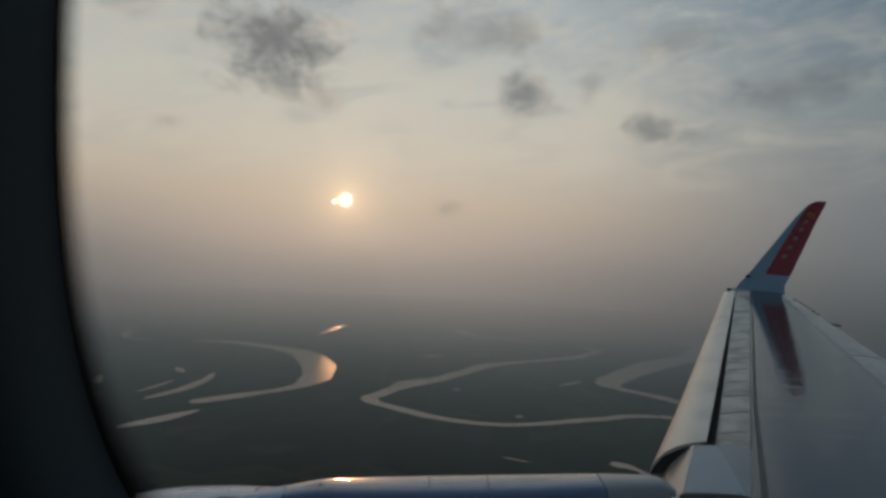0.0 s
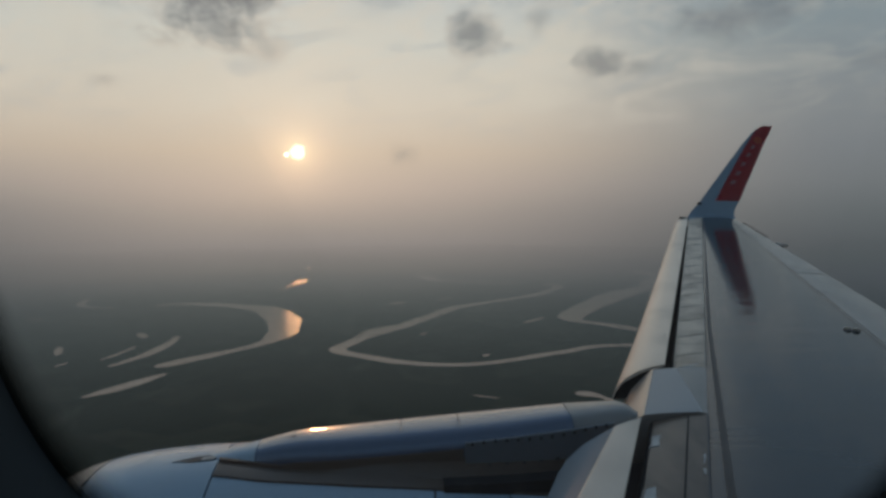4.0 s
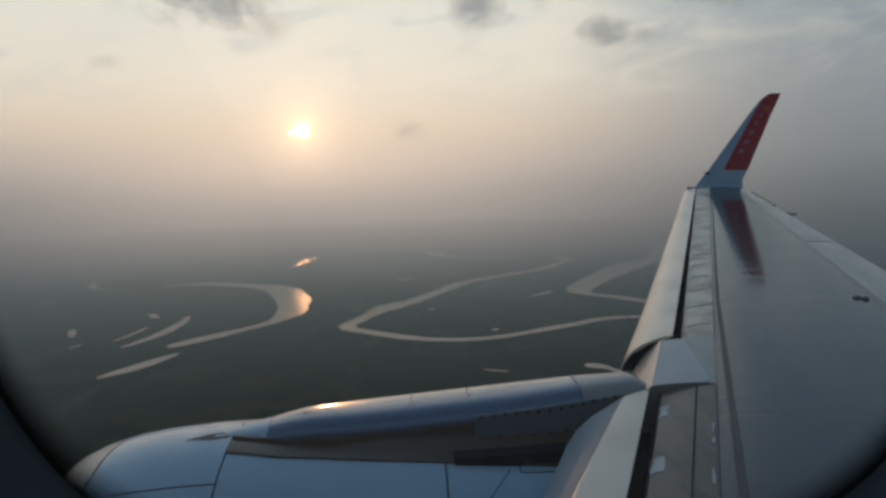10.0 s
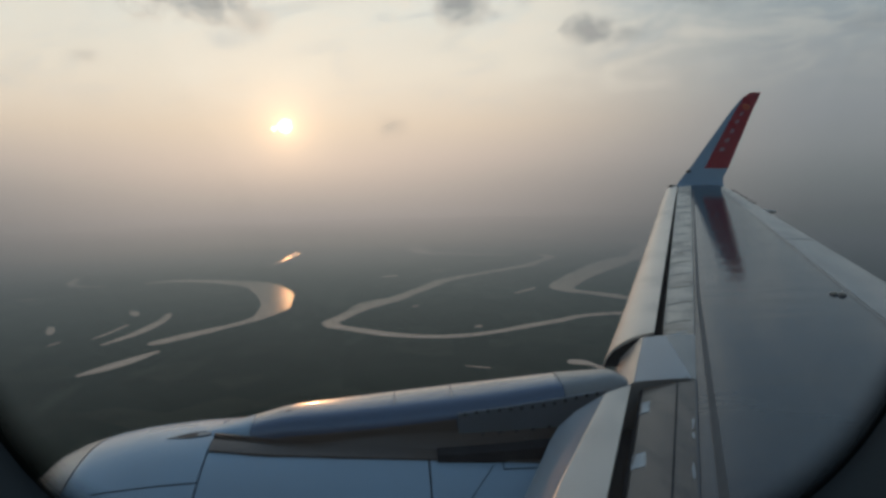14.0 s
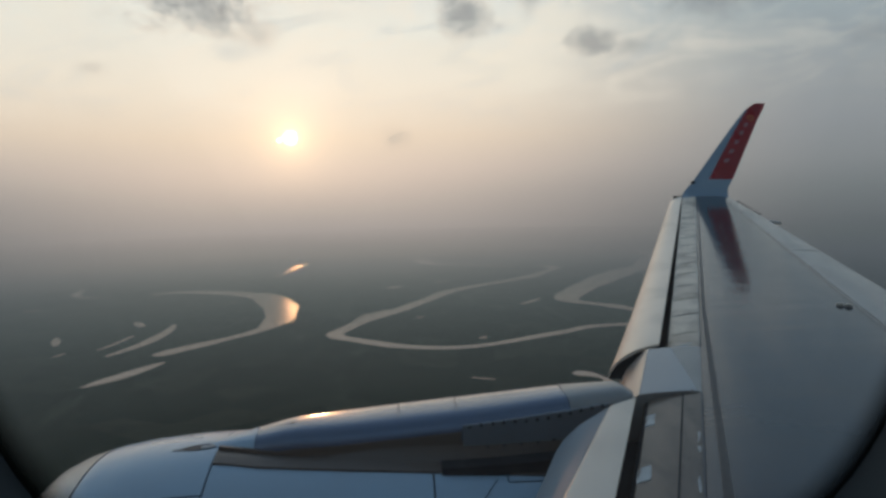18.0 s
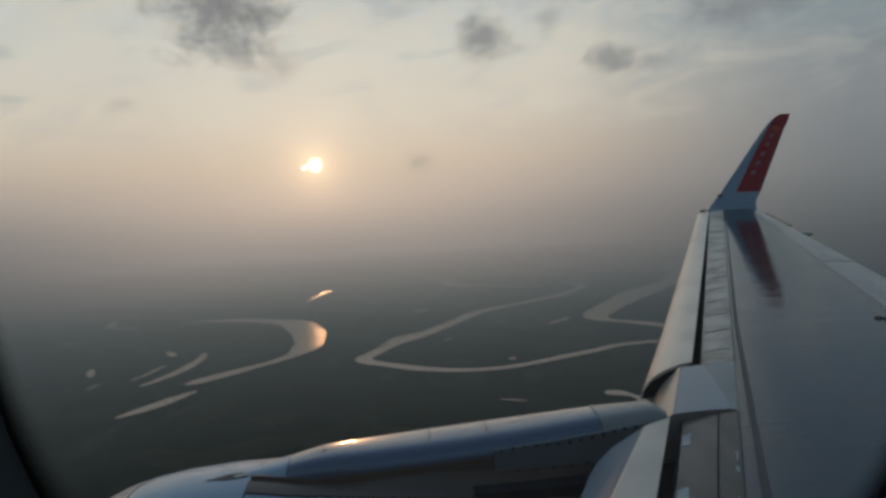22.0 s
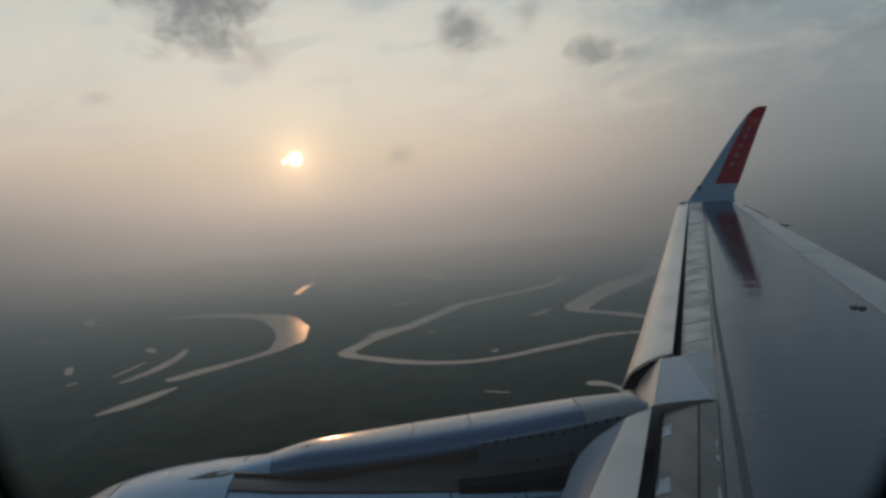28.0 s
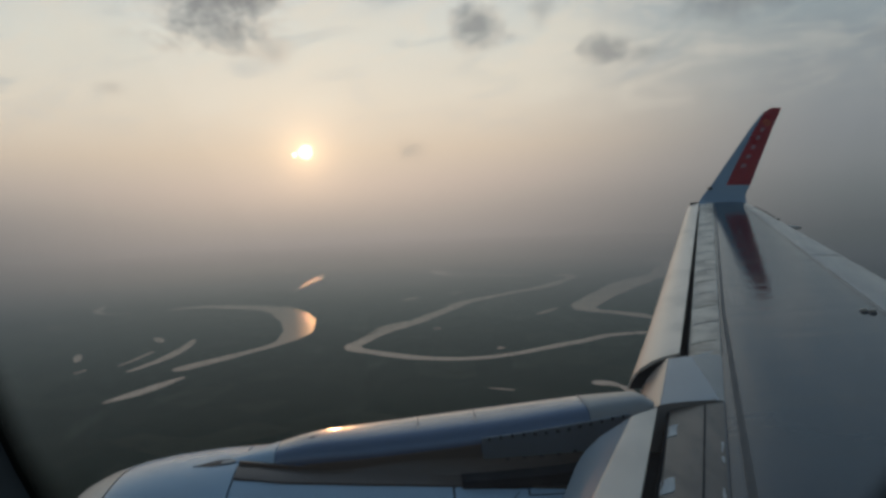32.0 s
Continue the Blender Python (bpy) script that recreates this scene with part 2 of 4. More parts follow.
M_DARK.node_tree.nodes["Principled BSDF"].inputs["Specular IOR Level"].default_value = 0.12
M_SEAL = paint("grey_sealant", (0.11, 0.115, 0.12), 0.55, 0.0, 0.3, 4.0)
M_WHITE = paint("white_patch", (0.66, 0.65, 0.62), 0.5, 0.0, 0.3, 8.0)
M_WLET = paint("winglet_pale_paint", (0.19, 0.26, 0.325), 0.3, 0.0, 0.15, 1.2, coat=0.3)
M_RED = paint("winglet_red_paint", (0.5, 0.028, 0.032), 0.3, 0.0, 0.2, 1.2, dirt_colour=(0.18, 0.015, 0.015, 1), coat=0.3)
M_GLYPH = paint("faded_pink_lettering", (0.52, 0.26, 0.28), 0.5, 0.0, 0.2, 6.0)
M_GOLD = paint("orange_mark", (0.55, 0.12, 0.03), 0.5, 0.0, 0.2, 6.0)
M_COWL = paint("cowl_white_paint", (0.415, 0.535, 0.63), 0.3, 0.0, 0.4, 1.1, (0.6, 1, 1), 0.01, (0.4, 0.42, 0.45, 1), 0.3)
M_LIP = paint("inlet_lip_metal", (0.42, 0.41, 0.4), 0.35, 0.6, 0.3, 2.0)
# blue in the base colour stands in for the reflected sky
M_PYLON = paint("pylon_gloss_sky_tint", (0.115, 0.15, 0.225), 0.26, 0.15, 0.5, 1.4, (0.4, 1, 1), 0.01, (0.13, 0.13, 0.14, 1), 0.65, 0.12)
M_PYLON.node_tree.nodes["Principled BSDF"].inputs["Coat IOR"].default_value = 1.7
M_PYLON.node_tree.nodes["Principled BSDF"].inputs["Coat Roughness"].default_value = 0.11
# brown for scuffed joints, and for painted shade and reflection on the pylon
M_SCUFF_SHADE = paint("brown_scuff_and_shade", (0.15, 0.108, 0.082), 0.36, 0.15, 0.8, 1.6, (0.3, 1, 1), 0.01, (0.05, 0.05, 0.05, 1))
M_COVER = paint("nose_cover_paint", (0.35, 0.325, 0.3), 0.3, 0.0, 0.35, 2.2, (1, 0.6, 1), 0.0, (0.2, 0.2, 0.2, 1), 0.3)
M_PANEL = paint("pylon_matt_panel", (0.2, 0.21, 0.225), 0.45, 0.0, 0.35, 2.5)
M_RIVET = paint("dark_rivet", (0.06, 0.06, 0.06), 0.5, 0.6, 0.2, 10.0)
# beige tint stands in for sun on the cover's front band
M_NCOVER = paint("cover_grey_gloss", (0.33, 0.3, 0.27), 0.2, 0.0, 0.35, 2.2, (1, 0.6, 1), 0.0, (0.12, 0.115, 0.11, 1), 0.2)
# paler than the cover, painted as a tilted facet catching more light
M_FACET = paint("cover_lit_facet", (0.37, 0.385, 0.4), 0.35, 0.0, 0.3, 3.0, (1, 0.6, 1), 0.0, (0.35, 0.34, 0.33, 1), 0.2)
M_EDGE = paint("pale_edge_filler", (0.5, 0.49, 0.47), 0.5, 0.0, 0.4, 9.0)
M_VENT = paint("vent_brown", (0.3, 0.25, 0.17), 0.5, 0.2, 0.4, 20.0)
M_FLAP = paint("flap_grey_paint", (0.16, 0.165, 0.17), 0.22, 0.0, 0.5, 2.5, (1, 0.5, 1), 0.02, (0.08, 0.08, 0.08, 1), 0.3)
M_LINE = paint("fine_seam", (0.075, 0.082, 0.09), 0.2, 0.0, 0.2, 3.0, coat=0.4)
M_CABIN = paint("cabin_plastic", (0.042, 0.064, 0.078), 0.6, 0.0, 0.2, 6.0)
M_RUBBER = paint("window_rubber", (0.02, 0.022, 0.022), 0.7, 0.0, 0.2, 6.0)
# out of view; kept dark so that the pylon's side reflects dark
M_SKIN = paint("fuselage_dark_for_reflection", (0.11, 0.1, 0.095), 0.35, 0.0, 0.15, 0.8)


def ground_material():
    mat, k, b = base_mat("delta_farmland")
    o = k.add("ShaderNodeTexCoord").outputs["Object"]
    v = k.add("ShaderNodeTexVoronoi", feature="F1")
    v.inputs["Scale"].default_value = 0.011
    k.put(v.inputs["Vector"], k.vm("ADD", o, k.vm("SCALE", k.add("ShaderNodeTexNoise").outputs[1], scale=40.0)))
    broad = k.noise(o, 0.0022, 6.0, 0.6)
    mid = k.noise(o, 0.02, 5.0, 0.6)
    col = k.ramp(broad, [(0.3, (0.011, 0.023, 0.016, 1)), (0.55, (0.018, 0.033, 0.023, 1)), (0.75, (0.027, 0.042, 0.028, 1))])
    tint = k.add("ShaderNodeSeparateColor")
    k.link(v.outputs["Color"], tint.inputs[0])
    col = k.mix(k.m("MULTIPLY", k.step(tint.outputs[0], 0.6, 0.95), 0.35), col, (0.075, 0.075, 0.05, 1))
    col = k.mix(k.m("MULTIPLY", k.step(mid, 0.48, 0.66), 0.65), col, (0.014, 0.024, 0.016, 1))
    drift = k.noise(k.vm("MULTIPLY", o, (1.0, 0.35, 1.0)), 0.006, 5.0, 0.65, 1.2)
    col = k.mix(k.m("MULTIPLY", k.step(drift, 0.52, 0.72), 0.6), col, (0.085, 0.092, 0.065, 1))
    k.put(b.inputs["Base Color"], col)
    b.inputs["Roughness"].default_value = 0.95
    b.inputs["Specular IOR Level"].default_value = 0.1
    return mat


def water_material():
    mat, k, b = base_mat("silt_and_sky_tinted_water")
    o = k.add("ShaderNodeTexCoord").outputs["Object"]
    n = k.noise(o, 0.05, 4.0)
    # pale pinkish base adds the evening sky's reflection to the silt colour
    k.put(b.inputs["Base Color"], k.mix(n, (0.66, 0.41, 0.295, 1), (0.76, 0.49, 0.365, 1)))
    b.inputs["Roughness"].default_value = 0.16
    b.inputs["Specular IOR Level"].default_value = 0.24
    bp = k.add("ShaderNodeBump")
    bp.inputs["Strength"].default_value, bp.inputs["Distance"].default_value = 0.03, 0.5
    k.put(bp.inputs["Height"], k.noise(o, 0.4, 3.0))
    k.link(bp.outputs[0], b.inputs["Normal"])
    return mat


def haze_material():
    """Evening haze painted as a glowing sheet far off: clear below the aircraft, denser with every kilometre, as bright
    as the sky behind it.
    """
    mat = bpy.data.materials.new("glowing_haze_sheet")
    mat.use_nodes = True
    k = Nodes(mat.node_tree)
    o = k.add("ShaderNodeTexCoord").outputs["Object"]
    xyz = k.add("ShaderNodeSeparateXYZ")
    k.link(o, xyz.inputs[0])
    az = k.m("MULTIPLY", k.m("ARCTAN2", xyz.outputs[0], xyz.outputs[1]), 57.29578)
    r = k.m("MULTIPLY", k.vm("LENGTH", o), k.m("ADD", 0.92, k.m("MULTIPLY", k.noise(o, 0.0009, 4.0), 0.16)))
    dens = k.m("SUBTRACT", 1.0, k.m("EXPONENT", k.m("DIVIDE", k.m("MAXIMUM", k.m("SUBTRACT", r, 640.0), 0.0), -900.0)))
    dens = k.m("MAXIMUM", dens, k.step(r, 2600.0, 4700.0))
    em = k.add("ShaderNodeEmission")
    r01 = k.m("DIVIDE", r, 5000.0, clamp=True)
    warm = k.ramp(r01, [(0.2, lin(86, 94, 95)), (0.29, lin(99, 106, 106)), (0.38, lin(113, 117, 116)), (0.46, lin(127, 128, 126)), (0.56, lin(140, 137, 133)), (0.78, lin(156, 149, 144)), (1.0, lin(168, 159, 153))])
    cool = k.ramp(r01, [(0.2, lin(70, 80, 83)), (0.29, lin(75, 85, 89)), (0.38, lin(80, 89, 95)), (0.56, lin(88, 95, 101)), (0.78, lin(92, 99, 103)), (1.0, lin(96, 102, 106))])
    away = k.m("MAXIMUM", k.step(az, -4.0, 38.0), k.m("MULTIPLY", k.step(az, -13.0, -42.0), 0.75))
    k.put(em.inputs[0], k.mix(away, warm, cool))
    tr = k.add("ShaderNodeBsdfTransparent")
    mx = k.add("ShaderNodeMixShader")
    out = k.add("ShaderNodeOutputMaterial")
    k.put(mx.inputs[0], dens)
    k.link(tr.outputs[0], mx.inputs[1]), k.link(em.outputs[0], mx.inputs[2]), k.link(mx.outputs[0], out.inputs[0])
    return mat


def glass_material():
    mat = bpy.data.materials.new("window_acrylic")
    mat.use_nodes = True
    k = Nodes(mat.node_tree)
    out = k.add("ShaderNodeOutputMaterial")
    t = k.add("ShaderNodeBsdfTransparent")
    t.inputs[0].default_value = (0.985, 0.99, 0.985, 1)
    g = k.add("ShaderNodeBsdfGlossy")
    g.inputs["Roughness"].default_value = 0.05
    mx = k.add("ShaderNodeMixShader")
    mx.inputs[0].default_value = 0.03
    k.link(t.outputs[0], mx.inputs[1]), k.link(g.outputs[0], mx.inputs[2])
    # fine scratches and dust scatter a little daylight
    dust = k.add("ShaderNodeBsdfTranslucent")
    dust.inputs[0].default_value = (0.85, 0.85, 0.85, 1)
    worn = k.add("ShaderNodeMixShader")
    worn.inputs[0].default_value = 0.012
    k.link(mx.outputs[0], worn.inputs[1]), k.link(dust.outputs[0], worn.inputs[2]), k.link(worn.outputs[0], out.inputs[0])
    return mat


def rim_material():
    """Added dark gradient imitating the blurred window edge, denser towards the edge."""
    mat, k, b = base_mat("edge_blur_gradient")
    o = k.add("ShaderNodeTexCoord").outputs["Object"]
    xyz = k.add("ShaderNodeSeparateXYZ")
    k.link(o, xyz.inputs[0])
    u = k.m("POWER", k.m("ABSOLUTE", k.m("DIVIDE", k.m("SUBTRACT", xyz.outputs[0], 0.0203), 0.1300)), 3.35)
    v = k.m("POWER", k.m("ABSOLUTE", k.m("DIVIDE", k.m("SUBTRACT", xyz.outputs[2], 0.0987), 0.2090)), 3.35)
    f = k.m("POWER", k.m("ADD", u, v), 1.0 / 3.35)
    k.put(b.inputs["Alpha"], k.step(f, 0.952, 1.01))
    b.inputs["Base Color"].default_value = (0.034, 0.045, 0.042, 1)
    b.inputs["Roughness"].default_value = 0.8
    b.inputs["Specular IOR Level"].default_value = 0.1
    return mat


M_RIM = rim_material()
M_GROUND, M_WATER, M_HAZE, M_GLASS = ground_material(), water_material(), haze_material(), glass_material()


# ---- mesh helpers ----
def part(name, bm, material, parent=None, label="", smooth=True, crease=38):
    """Links a bmesh as one mesh object, under a thing or a part."""
    bmesh.ops.recalc_face_normals(bm, faces=bm.faces)
    me = bpy.data.meshes.new(name)
    bm.to_mesh(me)
    bm.free()
    me.materials.append(material)
    if smooth:
        me.shade_smooth()
        me.set_sharp_from_angle(angle=radians(crease))
    ob = new(name, me)
    if parent:
        ob.parent = parent
    if label:
        tagged(ob, label)
    return ob


def thing(name, label, category, group="", kind="", at=(0, 0, 0)):
    ob = new(name)
    ob.location = at
    return tagged(ob, label, category, group, kind)


def loft(sections, closed=True, caps=True):
    """Skin over a row of sections, each a list of points of the same length."""
    bm = bmesh.new()
    rings = [[bm.verts.new(p) for p in s] for s in sections]
    n = len(rings[0])
    for a, b in zip(rings, rings[1:]):
        for i in range(n if closed else n - 1):
            j = (i + 1) % n
            bm.faces.new((a[i], a[j], b[j], b[i]))
    if caps and closed:
        bm.faces.new(rings[0])
        bm.faces.new(rings[-1])
    return bm


def spline(points, per=6):
    """Smooth line through control points (tuples of any length)."""
    pts = [points[0]] + list(points) + [points[-1]]
    out = []
    for i in range(1, len(pts) - 2):
        for s in range(per):
            t = s / per
            out.append(tuple(0.5 * (2 * b + (c - a) * t + (2 * a - 5 * b + 4 * c - d) * t * t + (3 * b - a - 3 * c + d) * t ** 3)
                             for a, b, c, d in zip(pts[i - 1], pts[i], pts[i + 1], pts[i + 2])))
    out.append(tuple(points[-1]))
    return out


def frange(a, b, n):
    return [a + (b - a) * i / (n - 1) for i in range(n)]


def box(bm, c, s, m=None):
    q = Matrix.Translation(c) @ (m or Matrix()) @ Matrix.Diagonal((*s, 1))
    return bmesh.ops.create_cube(bm, size=1.0, matrix=q)["verts"]


# ---- ground, rivers and mist ----
H = -250.0


def disc(name, radius, z, material, n=96):
    bm = bmesh.new()
    bm.faces.new([bm.verts.new((radius * math.cos(2 * math.pi * i / n), radius * math.sin(2 * math.pi * i / n), 0)) for i in range(n)])
    ob = part(name, bm, material, smooth=False)
    ob.location.z = z
    return ob


ground = tagged(disc("ground", 9000, H, M_GROUND), "dark green flat river delta of fields and woods under haze", "ground", kind="structure")


def water(name, course, label, category="river", seed=1, z=0.3):
    """A stretch of water along its course of x, y and width, with uneven banks."""
    rnd = random.Random(seed)
    line = spline(course, 14)
    bm = bmesh.new()
    prev = None
    n = len(line)
    for i, (x, y, w) in enumerate(line):
        a, b = line[max(0, i - 1)], line[min(n - 1, i + 1)]
        dx, dy = b[0] - a[0], b[1] - a[1]
        ln = math.hypot(dx, dy) or 1
        taper = min(1.0, 0.25 + min(i, n - 1 - i) / 3.0)
        w = max(3.0, w) * taper * 0.44
        l, r = (w * rnd.uniform(0.96, 1.04) * (1 + 0.15 * noise.noise((x * 0.013, y * 0.013, seed + e)) + 0.1 * noise.noise((x * 0.05, y * 0.05, seed + e))) for e in (0, 9))
        cur = [bm.verts.new((x - dy / ln * l, y + dx / ln * l, 0)), bm.verts.new((x + dy / ln * r, y - dx / ln * r, 0))]
        if prev:
            bm.faces.new((prev[0], prev[1], cur[1], cur[0]))
        prev = cur
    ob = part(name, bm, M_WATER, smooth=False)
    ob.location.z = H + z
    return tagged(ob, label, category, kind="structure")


water("water_1", [(-654, 1792, 22), (-592, 1821, 44), (-513, 1805, 58), (-430, 1767, 66), (-364, 1721, 80), (-320, 1663, 89), (-282, 1571, 92), (-259, 1492, 84), (-246, 1421, 74), (-241, 1356, 66),
                  (-246, 1307, 52), (-256, 1263, 36), (-280, 1219, 28), (-307, 1185, 31), (-336, 1149, 38), (-363, 1115, 38), (-382, 1089, 34), (-393, 1076, 16)],
      "broad pale brown river bend reflecting the evening sky", seed=2)
water("water_2", [(491, 2191, 40), (521, 2154, 44), (513, 2087, 33), (463, 2008, 29), (410, 1923, 46), (330, 1848, 37), (255, 1784, 35), (185, 1721, 40), (136, 1667, 44), (89, 1577, 42), (44, 1488, 40),
                  (4, 1416, 46), (-32, 1367, 48), (-58, 1329, 44), (-79, 1281, 34), (-97, 1233, 34), (-110, 1205, 34), (-112, 1184, 34), (-100, 1160, 32), (-74, 1138, 30), (-43, 1110, 32), (-4, 1081, 31),
                  (36, 1062, 28), (82, 1051, 25), (128, 1054, 24), (168, 1068, 22), (210, 1090, 23), (254, 1115, 27), (302, 1140, 25), (352, 1170, 26), (406, 1182, 30)],
      "long pale river loop winding over the dark plain", seed=3)
water("water_3", [(406, 1182, 30), (458, 1166, 34), (508, 1126, 47), (520, 1070, 58), (524, 1006, 66), (515, 937, 68), (503, 863, 70), (491, 797, 70), (468, 720, 77), (436, 646, 80), (400, 560, 90)],
      "wide pale reach of the river running on behind the wing", seed=16, z=0.5)
water("water_4", [(1134, 2550, 40), (1071, 2334, 110), (982, 2220, 74), (881, 2118, 80), (782, 2033, 98), (709, 1967, 94), (626, 1869, 104), (545, 1749, 92), (480, 1647, 80), (425, 1556, 74), (397, 1489, 58),
                  (412, 1440, 40), (441, 1410, 38), (471, 1372, 42), (497, 1326, 34), (503, 1290, 22), (488, 1240, 22), (476, 1199, 22), (480, 1165, 30)],
      "pale river bend with a wide upper reach", seed=4, z=0.4)
water("water_5", [(962, 2600, 80), (992, 2500, 92), (955, 2370, 60), (873, 2226, 66), (799, 2070, 70)], "far side arm joining the river", seed=17, z=0.6)
water("water_6", [(85, 2555, 40), (108, 2458, 70), (127, 2358, 56), (210, 2319, 34), (324, 2241, 30), (420, 2210, 24)], "thin far river reach fading in the haze", seed=5)
water("water_7", [(-894, 1945, 12), (-875, 1875, 26), (-850, 1808, 22), (-801, 1773, 16), (-740, 1760, 12)], "thin curved backwater beside the river bend", seed=6)
water("water_8", [(-378, 2090, 8), (-364, 2222, 14), (-354, 2340, 19), (-340, 2430, 27), (-336, 2470, 18)], "short straight channel catching the sun", seed=7)
water("water_9", [(-428, 904, 8), (-418, 920, 20), (-406, 940, 32), (-393, 962, 36), (-379, 992, 28), (-370, 1012, 20), (-361, 1030, 10)], "spindle shaped oxbow pool", "pool", seed=8)
water("water_10", [(-471, 1084, 9), (-458, 1120, 20), (-445, 1169, 25), (-438, 1231, 26), (-438, 1289, 20), (-447, 1345, 12)], "narrow crescent pool inside the river bend", "pool", seed=9)
water("water_11", [(-506, 1134, 6), (-496, 1179, 10), (-489, 1246, 8)], "thin crescent pool", "pool", seed=10)
water("water_12", [(242, 876, 16), (251, 869, 30), (261, 862, 24), (270, 850, 12), (275, 838, 13), (276, 815, 14), (275, 790, 18), (274, 764, 26), (274, 744, 14)], "crooked pond with two round ends", "pond", seed=11)
water("water_13", [(98, 874, 3), (115, 865, 6), (132, 857, 3)], "small dull pond among fields", "pond", seed=12)
water("water_14", [(278, 1440, 12), (306, 1469, 16), (337, 1507, 12)], "short ditch of water beside the river", "pond", seed=13)
water("water_15", [(-1040, 3092, 50), (-825, 3119, 90), (-590, 3116, 50)], "far flooded flats under haze", "pond", seed=14)
water("water_16", [(-88, 1292, 8), (-68, 1362, 14), (-41, 1402, 14), (-5, 1434, 9)], "narrow side channel along the river loop", seed=15)
for k_, (x, y, dx, dy, w) in enumerate([(-614, 1217, -16, 36, 17), (-521, 1360, -16, 28, 20), (-555, 1106, 4, 14, 9), (236, 3512, 36, 44, 70), (680, 2950, 100, 10, 50), (-4, 1778, 20, 14, 34),
                                        (150, 1116, 6, 6, 14), (49, 1326, 7, 4, 14), (-846, 1581, 18, 6, 16), (130, 1850, 20, 10, 14), (-330, 2860, 70, 10, 30), (420, 2560, 60, 20, 26), (20, 2120, 40, 6, 14),
                                        (-180, 2140, 30, 4, 14), (-600, 2350, 50, 10, 20)]):
    water("pond_%d" % (k_ + 1), [(x - dx, y - dy, w * 0.6), (x, y, w), (x + dx, y + dy, w * 0.6)], "small pale pond on the dark plain", "pond", seed=30 + k_)
# flat disc above the ground that glows in the haze's brightness
haze = tagged(disc("backdrop_haze", 9000, H + 6, M_HAZE), "glowing sheet painted as evening haze thickening over the plain", "haze", kind="structure")
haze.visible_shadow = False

# ---- wing ----
wing = thing("aircraft_wing", "grey swept airliner wing with slats out and a red winglet", "wing", at=(0, 0, 0))


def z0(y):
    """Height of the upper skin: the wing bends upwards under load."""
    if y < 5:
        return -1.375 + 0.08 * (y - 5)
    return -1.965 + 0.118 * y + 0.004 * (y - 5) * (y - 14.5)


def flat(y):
    """The flat wing's span station on the same camera sight line as y on the bent wing, to fit the camera's view."""
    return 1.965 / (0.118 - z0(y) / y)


def rooted(f):
    '''Carries a line of the wing straight on towards the fuselage.'''
    return lambda y: f(y) if y >= 1.5 else f(1.5) + (f(1.7) - f(1.5)) / 0.2 * (y - 1.5)


@rooted
def xg(y):
    """Trailing edge of the slats."""
    p = flat(y)
    return (2.27 + 0.469 * (p - 5.39)) * y / p


@rooted
def xr(y):
    """Rear edge of the scuffed nose."""
    p = flat(y)
    return (2.75 + 0.468 * (p - 5.74)) * y / p


@rooted
def xspar(y):
    """The sealant line over the front spar."""
    p = flat(y)
    return (1.98 + 0.443 * (p - 3.85)) * y / p


def xte(y):
    """Trailing edge of the wing."""
    if y < 4.8:
        return 4.82 + 0.05 * (y - 4.8)
    p = flat(y)
    return (5.65 + 0.302 * (p - 7.48)) * y / p


def scale_at(y):
    return 1.12 - 0.052 * (y - 4.0)


def wing_section(y):
    k, c, z = scale_at(y), xte(y) - xr(y), z0(y)
    top = [(xr(y) + c * f, z - dz) for f, dz in ((1.0, 0.045), (0.85, 0.02), (0.6, 0.002), (0.35, 0.0), (0.15, 0.0), (0.0, 0.002))]
    low = [(xg(y) + 0.07 * k, z - 0.13 * k), (xg(y) + 0.06 * k, z - 0.3 * k), (xg(y) + 0.14 * k, z - 0.4 * k),
           (xr(y) + c * 0.3, z - 0.13 * c - 0.12), (xr(y) + c * 0.7, z - 0.07 * c - 0.06), (xr(y) + c, z - 0.06)]
    return [(x, y, zz) for x, zz in top + low]


part("wing_box", loft([wing_section(y) for y in frange(-1.1, 14.9, 64)]), M_WING, wing, "grey glossy upper wing skin")


def nose_section(y, fwd=0.0):
    k, z, w = scale_at(y), z0(y), xr(y) - xg(y) + fwd
    a, b = xg(y) - fwd, xr(y)
    up = [(b, 0.004), (b - 0.3 * w, 0.0), (b - 0.6 * w, -0.016 * k), (a + 0.075 * k, -0.032 * k), (a + 0.05 * k, -0.06 * k), (a + 0.04 * k, -0.3 * k)]
    dn = [(a - 0.2 * k, -0.31 * k), (a - 0.2 * k, -0.33 * k), (a + 0.06 * k, -0.33 * k), (a + 0.09 * k, -0.12 * k), (b - 0.5 * w, -0.06), (b, -0.03)]
    return [(x, y, z + d) for x, d in up + dn]


for ya, yb, fwd in ((-1.0, 4.36, 0.14), (5.34, 8.1, 0.04), (8.11, 11.2, 0.04), (11.21, 14.82, 0.04)):
    part("fixed_nose", loft([nose_section(y, fwd) for y in frange(ya, yb, 12)]), M_WORN if fwd > 0.1 else M_NOSE, wing, "scuffed brownish fixed leading edge")
    # black sheet along the slot walls, painted in place of their shade
    lip = []
    for y in frange(ya + 0.01, yb - 0.01, 12):
        k, z, a = scale_at(y), z0(y), xg(y) - fwd
        lip.append([(a + dx * k, y, z + dz * k) for dx, dz in ((0.062, -0.034), (0.045, -0.058), (0.033, -0.285), (-0.21, -0.297), (-0.21, -0.306), (0.045, -0.3), (0.058, -0.06), (0.07, -0.04))])
    part("slot_shade", loft(lip), M_DARK, wing, "black sheet put in for the shade of the slat slot")


